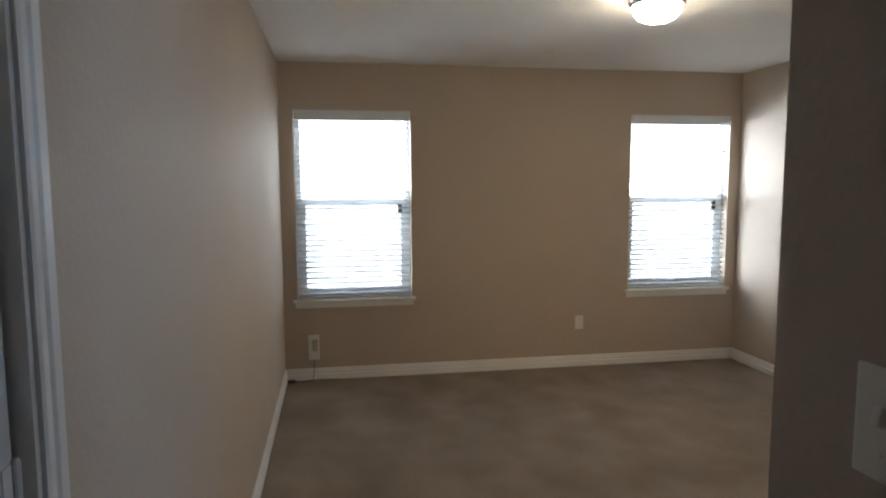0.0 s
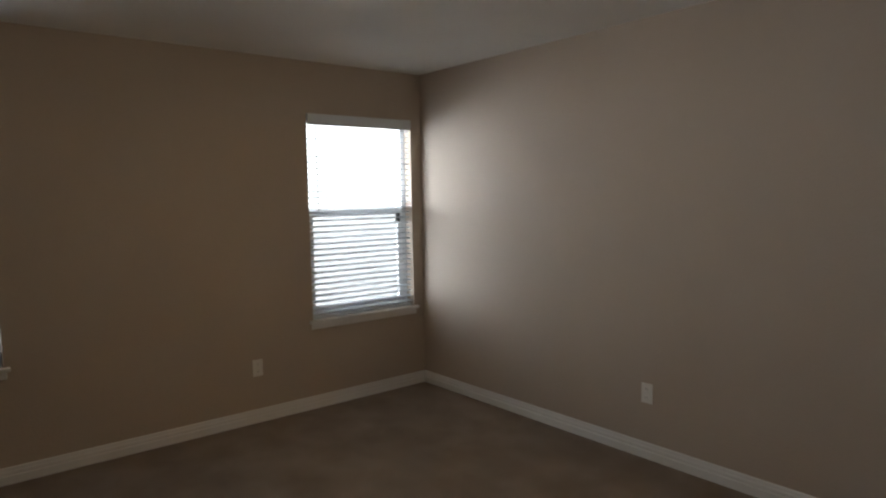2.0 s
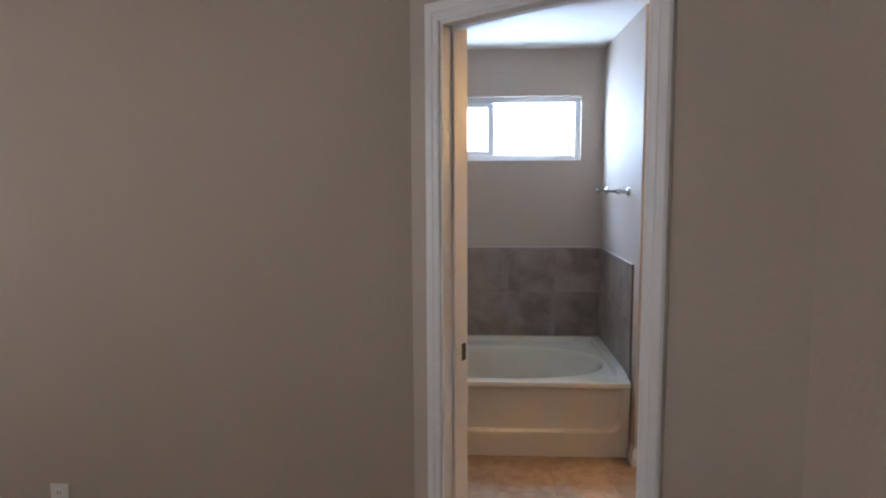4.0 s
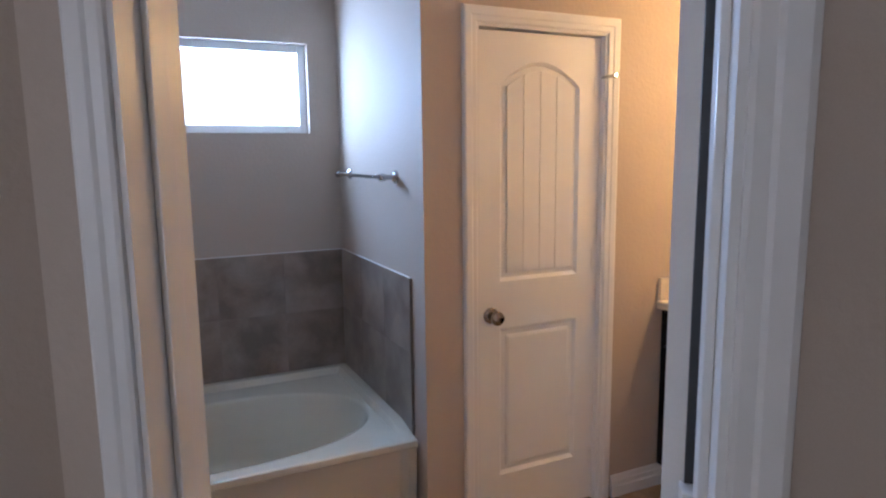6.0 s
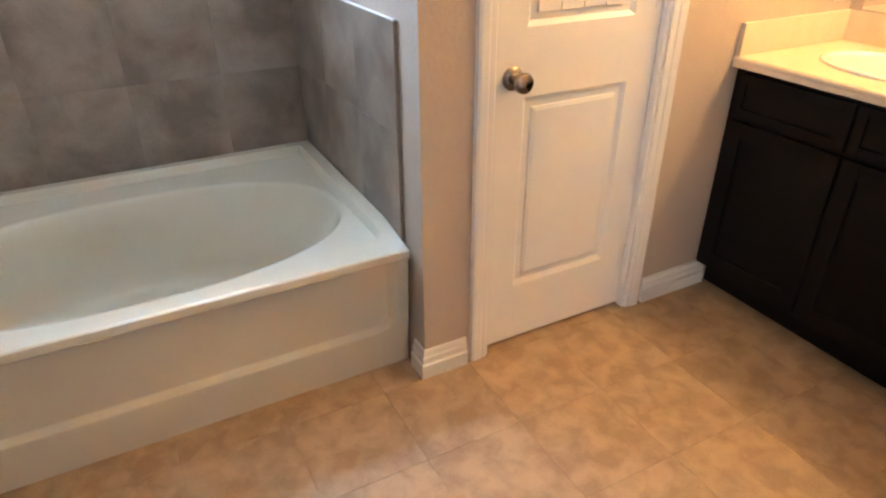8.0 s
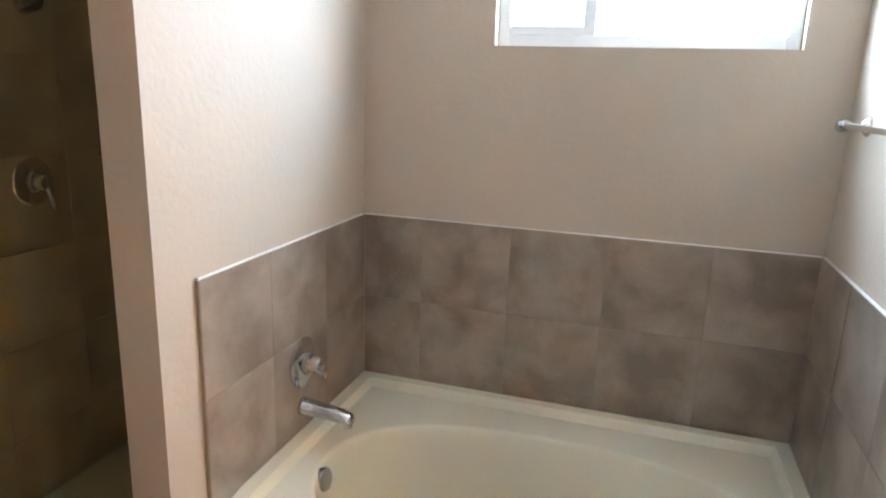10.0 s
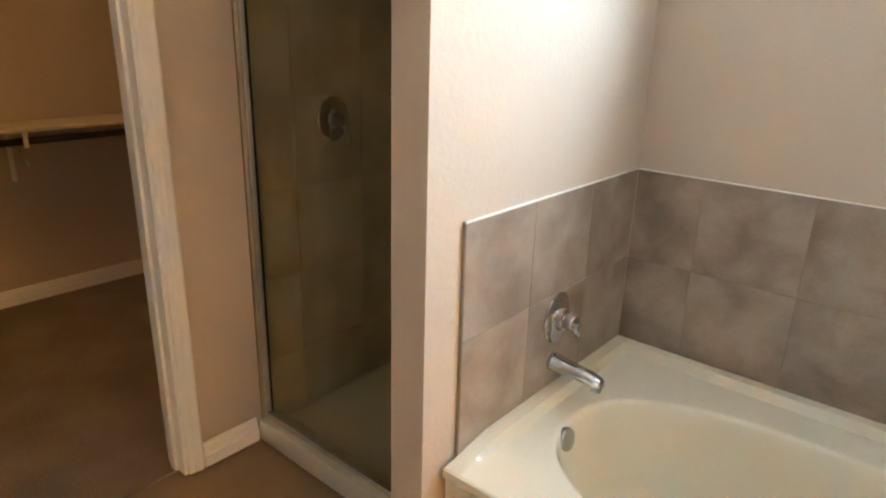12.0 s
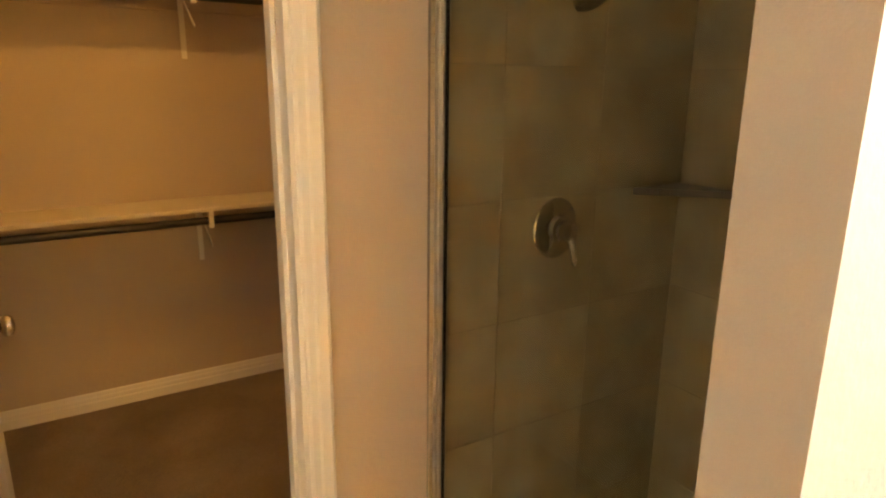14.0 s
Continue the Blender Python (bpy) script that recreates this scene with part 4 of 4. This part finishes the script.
for k, (sx, sy) in enumerate(SINKS):
    sink = thing("sink", "white oval drop-in sink in the cream counter", "sink", "vanity sinks")
    bm = bmesh.new()
    prof = ((SRX + .022, SRY + .022, CZ1 + .001), (SRX + .021, SRY + .021, CZ1 + .007), (SRX + .012, SRY + .012, CZ1 + .011), (SRX - .004, SRY - .004, CZ1 + .009), (SRX - .014, SRY - .014, CZ1 - .004),
            (SRX - .024, SRY - .022, CZ1 - .05), (SRX - .06, SRY - .05, CZ1 - .10), (SRX - .13, SRY - .10, CZ1 - .135), (0.03, 0.03, CZ1 - .142))
    lp = [[bm.verts.new((sx + rx * math.cos(2 * math.pi * i / 56), sy + ry * math.sin(2 * math.pi * i / 56), z)) for i in range(56)] for rx, ry, z in prof]
    for a, b in zip(lp, lp[1:]):
        for i in range(56):
            bm.faces.new((a[i], a[(i + 1) % 56], b[(i + 1) % 56], b[i]))
    smooth(part("bowl", bm, PORCELAIN, sink), 60)
    bm = bmesh.new()
    lathe(bm, ((0.031, 0.002), (0.029, 0.005), (0.016, 0.003), (0.004, 0.003)), Matrix.Translation((sx, sy, CZ1 - .143)), 20)
    smooth(part("drain", bm, CHROME, sink))
    fx, fy = sx + 0.01, YV + 0.075
    tap = thing("faucet", "chrome two-handle centerset faucet behind the sink", "faucet", "vanity faucets")
    part("base", box_mesh(fx - .078, fx + .078, fy - .024, fy + .024, CZ1 + .0005, CZ1 + .016, 0.007), CHROME, tap)
    for s in (-1, 1):
        bm = bmesh.new()
        lathe(bm, ((0.019, 0.014), (0.017, 0.03), (0.012, 0.04), (0.014, 0.05), (0.016, 0.058), (0.010, 0.064), (0.002, 0.066)), Matrix.Translation((fx + s * .052, fy, CZ1)), 20)
        tube(bm, [(fx + s * .052, fy, CZ1 + .056), (fx + s * .085, fy + .012, CZ1 + .064)], [0.006, 0.004], 10)
        smooth(part("handle", bm, CHROME, tap))
    bm = bmesh.new()
    tube(bm, [(fx, fy, CZ1 + .012), (fx, fy + .004, CZ1 + .05), (fx, fy + .03, CZ1 + .075), (fx, fy + .07, CZ1 + .078), (fx, fy + .105, CZ1 + .062), (fx, fy + .108, CZ1 + .052)], [0.016, 0.014, 0.012, 0.011, 0.010, 0.0095], 16)
    smooth(part("spout", bm, CHROME, tap), 60)

part_mirror = thing("wall_mirror", "large frameless wall mirror above the vanity backsplash", "mirror")
part("silvered_glass", box_mesh(XB + .05, XF - .050, YV + .001, YV + .006, CZ1 + .108, 1.93, 0.0015), MIRROR, part_mirror)

# vanity light bar over the mirror
bar = thing("vanity_light", "lit vanity light bar with frosted shades above the mirror", "vanity light")
part("back_plate", box_mesh(0.10, 1.00, YV + .001, YV + .025, 2.05, 2.15, 0.006), CHROME, bar)
for x in (0.22, 0.44, 0.66, 0.88):
    bm = bmesh.new()
    lathe(bm, ((0.020, 0.075), (0.034, 0.06), (0.050, 0.0), (0.058, -0.065), (0.056, -0.066), (0.03, -0.03), (0.012, 0.05)), Matrix.Translation((x, YV + .095, 2.09)), 24)
    smooth(part("shade", bm, VANITY_SHADE, bar, "glowing frosted glass shade"), 60)
    bm = bmesh.new()
    tube(bm, [(x, YV + .02, 2.11), (x, YV + .06, 2.15), (x, YV + .095, 2.165)], 0.007, 10)
    part("arm", bm, CHROME, bar)

# ---- shower ----
GX = 1.408
pan = thing("shower_pan", "white fibreglass shower pan with raised curb", "shower pan")
part("floor_tray", box_mesh(GX + .055, XE - .001, YTN + .112, YN - .014, 0.0, 0.058, 0.01), ACRYLIC, pan)
bm = bmesh.new()
box(bm, GX - 0.045, GX + 0.056, YTN + .112, YN - .014, 0.0, 0.092, None, 0.012)
smooth(part("curb", bm, ACRYLIC, pan), 30)
bm = bmesh.new()
lathe(bm, ((0.05, 0.0585), (0.05, 0.061), (0.03, 0.061), (0.004, 0.0605)), Matrix.Translation((1.87, -2.38, 0)), 24)
part("drain_cover", bm, CHROME, pan)

door = thing("shower_door", "framed clear glass shower door with silver edge frame", "shower door")
ya, yb, zt = YTN + .113, YN - .015, 1.88
for nm, b in (("wall_channel", (GX - .013, GX + .013, yb - .014, yb, .092, zt)), ("wall_channel", (GX - .013, GX + .013, ya, ya + .022, .092, zt)),
              ("sill_track", (GX - .015, GX + .015, ya + .022, yb - .014, .092, .116)), ("header", (GX - .015, GX + .015, ya + .022, yb - .014, zt - .03, zt)),
              ("door_stile", (GX - .009, GX + .009, yb - .028, yb - .0145, .12, zt - .032))):
    part(nm, box_mesh(*b, 0.002), ALU, door)
part("gasket", box_mesh(GX - .004, GX + .004, yb - .032, yb - .0282, .12, zt - .032), BLACK, door)
g = part("pane", box_mesh(GX - .003, GX + .003, ya + .0225, yb - .0325, .117, zt - .031), SHOWER_GLASS, door)
g.visible_shadow = False

shelf = thing("corner_shelf", "dark stone corner shelf in the tiled shower", "shelf")
bm = bmesh.new()
xa, yc = XE - .012, YN - .012
v = [(xa, yc), (xa - .205, yc), (xa - .19, yc - .018), (xa - .018, yc - .19), (xa, yc - .205)]
lo = [bm.verts.new((x, y, 1.262)) for x, y in v]
hi = [bm.verts.new((x, y, 1.282)) for x, y in v]
bm.faces.new(hi)
bm.faces.new(lo[::-1])
for i in range(5):
    bm.faces.new((lo[i], lo[(i + 1) % 5], hi[(i + 1) % 5], hi[i]))
part("stone_slab", bm, SLATE, shelf)

head = thing("overhead_shower", "chrome shower head on a short wall arm", "shower head")
bm = bmesh.new()
tube(bm, [(1.705, YN - .012, 1.850), (1.705, YN - .05, 1.860), (1.705, YN - .09, 1.845), (1.705, YN - .125, 1.810)], 0.0105, 14)
smooth(part("arm", bm, CHROME, head), 60)
bm = bmesh.new()
lathe(bm, ((0.03, 0), (0.03, 0.004), (0.012, 0.010)), Matrix.Translation((1.705, YN - .012, 1.850)) @ Matrix.Rotation(radians(90), 4, "X"), 24)
smooth(part("flange", bm, CHROME, head))
bm = bmesh.new()
lathe(bm, ((0.012, 0.03), (0.016, 0.0), (0.036, -0.03), (0.042, -0.048), (0.040, -0.056), (0.005, -0.057)), Matrix.Translation((1.705, YN - .135, 1.793)) @ Matrix.Rotation(radians(-35), 4, "X"), 28)
smooth(part("spray_face", bm, CHROME, head), 50)

# ---- closet ----


def closet_shelf(z, label):
    s = thing("closet_shelf", label, "shelf", "closet shelves")
    part("board", box_mesh(0.123, XE - .003, YC - .305, YC - .001, z, z + .019, 0.002), SHELF, s)
    part("cleat", box_mesh(0.123, XE - .003, YC - .019, YC - .001, z - .088, z - .0005, 0.002), MATS["greige_wall_paint"], s)
    for x in (1.270,):
        bm = bmesh.new()
        box(bm, x - .012, x + .012, YC - .024, YC - .0195, z - .295, z - .001)
        box(bm, x - .012, x + .012, YC - .29, YC - .024, z - .006, z - .001)
        m = Matrix.Translation((x, YC - .155, z - .085)) @ Matrix.Rotation(radians(32), 4, "X")
        box(bm, -.003, .003, -.155, .155, -.004, .004, m)
        ring_tube(bm, Matrix.Translation((x, YC - .275, z - .045)) @ Matrix.Rotation(radians(90), 4, "Y"), 0.024, 0.004, 20, 8)
        box(bm, x - .010, x + .010, YC - .312, YC - .3, z - .075, z + .004)
        part("bracket", bm, PLASTIC, s, "white metal shelf and rod bracket")
    return s


def closet_rod(z, label):
    bm = bmesh.new()
    tube(bm, [(0.123, YC - .275, z), (XE - .003, YC - .275, z)], 0.018, 18)
    return tagged(smooth(part("closet_rod", bm, ROD), 60), label, "closet rod", "closet rods")


closet_shelf(0.985, "painted lower closet shelf with white bracket")
closet_rod(0.938, "dark closet rod hanging under the lower shelf")
closet_shelf(1.955, "painted upper closet shelf with white bracket")
closet_rod(1.910, "dark closet rod hanging under the upper shelf")
lampc = thing("closet_light", "lit frosted dome light on the closet ceiling", "ceiling light")
bm = bmesh.new()
lathe(bm, ((0.13, 0), (0.135, -0.012), (0.125, -0.028)), Matrix.Translation((0.95, -0.9, H)), 32)
smooth(part("rim", bm, MATS["brushed_nickel_knob"], lampc))
bm = bmesh.new()
lathe(bm, ((0.118, -0.025), (0.115, -0.05), (0.09, -0.085), (0.05, -0.1), (0.004, -0.105)), Matrix.Translation((0.95, -0.9, H)), 32)
smooth(part("dome", bm, CLOSET_DOME, lampc, "glowing frosted glass dome"), 60)

# ---- tiles, piece by piece ----


def tile_mesh(w, h, t, bevel=0.0007):
    bm = bmesh.new()
    box(bm, -w / 2, w / 2, -t, 0, -h / 2, h / 2)
    f = [q for q in bm.faces if abs(q.calc_center_median().y + t) < 1e-6]
    bmesh.ops.recalc_face_normals(bm, faces=bm.faces)
    bmesh.ops.inset_region(bm, faces=f, thickness=bevel, depth=0)
    for v in bm.verts:
        if abs(v.co.y + t) < 1e-6 and (abs(abs(v.co.x) - w / 2) < 1e-6 or abs(abs(v.co.z) - h / 2) < 1e-6):
            v.co.y += bevel
    me = bpy.data.meshes.new("tile")
    bmesh.ops.recalc_face_normals(bm, faces=bm.faces)
    bm.to_mesh(me)
    bm.free()
    return me


def tiled(name, m, cols, rows, thick, mat, label, gap=0.0014):
    """Tiles on a wall's frame m between the joints given along x and z, on a bed of grout."""
    bm = bmesh.new()
    box(bm, cols[0], cols[-1], -thick + .002, -0.0005, rows[0], rows[-1], m)
    bed = part(name, bm, GROUT)
    tagged(bed, label, "tiling", kind="structure")
    cache = {}
    for a, b in zip(cols, cols[1:]):
        for c, d in zip(rows, rows[1:]):
            key = (round(b - a, 4), round(d - c, 4))
            if key not in cache:
                cache[key] = tile_mesh(b - a - gap, d - c - gap, thick)
                cache[key].materials.append(mat)
            t = new("tile", cache[key])
            t.parent = bed
            t.matrix_basis = m @ Matrix.Translation(((a + b) / 2, random.uniform(-.0003, .0003), (c + d) / 2))
    return bed


def caulk(m, u0, u1, front, bed):
    """White bead along the top of the tub tiles and down their front end."""
    part("caulk_bead", box_mesh(u0, u1, -0.0102, 0.0, 1.0905, 1.0935, 0.001, m), TRIM, bed)
    if front is not None:
        part("caulk_bead", box_mesh(front - .0015, front + .0015, -0.0099, 0.0, TZ, 1.0955, 0.001, m), GROUT, bed)


rows = [TZ - 0.02, 0.778, 1.090]
ME, _ = along((XE, YTN), (XE, YTS))
bed = tiled("tub_tile_back", ME, [0.0105, 0.235, 0.56, 0.885, 1.21, 1.5145], rows, 0.010, STONE, "grey-brown stone-look tile behind the tub")
caulk(ME, 0.0105, 1.5145, None, bed)
MTN, LTN = along((XF, YTN), (XE, YTN))
bed = tiled("tub_tile_faucet_end", MTN, [0.132, 0.435, 0.76, 1.0645], rows, 0.010, STONE, "grey-brown stone-look tile at the faucet end of the tub")
caulk(MTN, 0.127, 1.0645, 0.1290, bed)
MTS, _ = along((XE, YTS), (XF, YTS))
bed = tiled("tub_tile_far_end", MTS, [0.0105, 0.315, 0.64, 0.945], rows, 0.010, STONE, "grey-brown stone-look tile at the sloped end of the tub")
caulk(MTS, 0.0105, 0.950, 0.9480, bed)
srows = [0.06, 0.31, 0.635, 0.96, 1.285, 1.61, 1.935, 2.10]
MSN, _ = along((GX - .022, YN), (XE, YN))
tiled("shower_tile_valve_wall", MSN, [0.0, 0.205, 0.53, XE - .0125 - GX + .022], srows, 0.012, SHOWER_TILE, "taupe stone-look tile on the shower valve wall")
MSE, LSE = along((XE, YN), (XE, YTN + .11))
tiled("shower_tile_back_wall", MSE, [0.0125, 0.25, 0.575, LSE - .0125], srows, 0.012, SHOWER_TILE, "taupe stone-look tile on the shower back wall")
MSS, LSS = along((XE, YTN + .11), (GX - .02, YTN + .11))
tiled("shower_tile_near_wall", MSS, [0.0125, 0.30, 0.625, LSS], srows, 0.012, SHOWER_TILE, "taupe stone-look tile on the shower partition")

# bathroom floor tiles
bed = tagged(new("floor_bathroom"), "mottled tan stone-look bathroom floor tile", "floor", kind="structure")
T = 0.308
me = tile_mesh(T - .0008, T - .0008, 0.011, 0.0003)
me.materials.append(VINYL)
nrm = (math.sin(DA), -math.cos(DA))
for i in range(-3, 8):
    for j in range(-8, 6):
        x, y = 0.11 + T * i, -4.158 + T * j
        side = (x - D0[0] - dm[0]) * nrm[0] + (y - D0[1] - dm[1]) * nrm[1]
        if side < 0.17 or y < YV + .1 or y > YN - .03 or x < XB - .1 or x > XE or (x < 0.13 and y > -3.2):
            continue
        t = new("tile", me)
        t.parent = bed
        t.matrix_basis = pose(x, y, -0.0115 - 0.0005 * random.random(), -90, 0, 0)
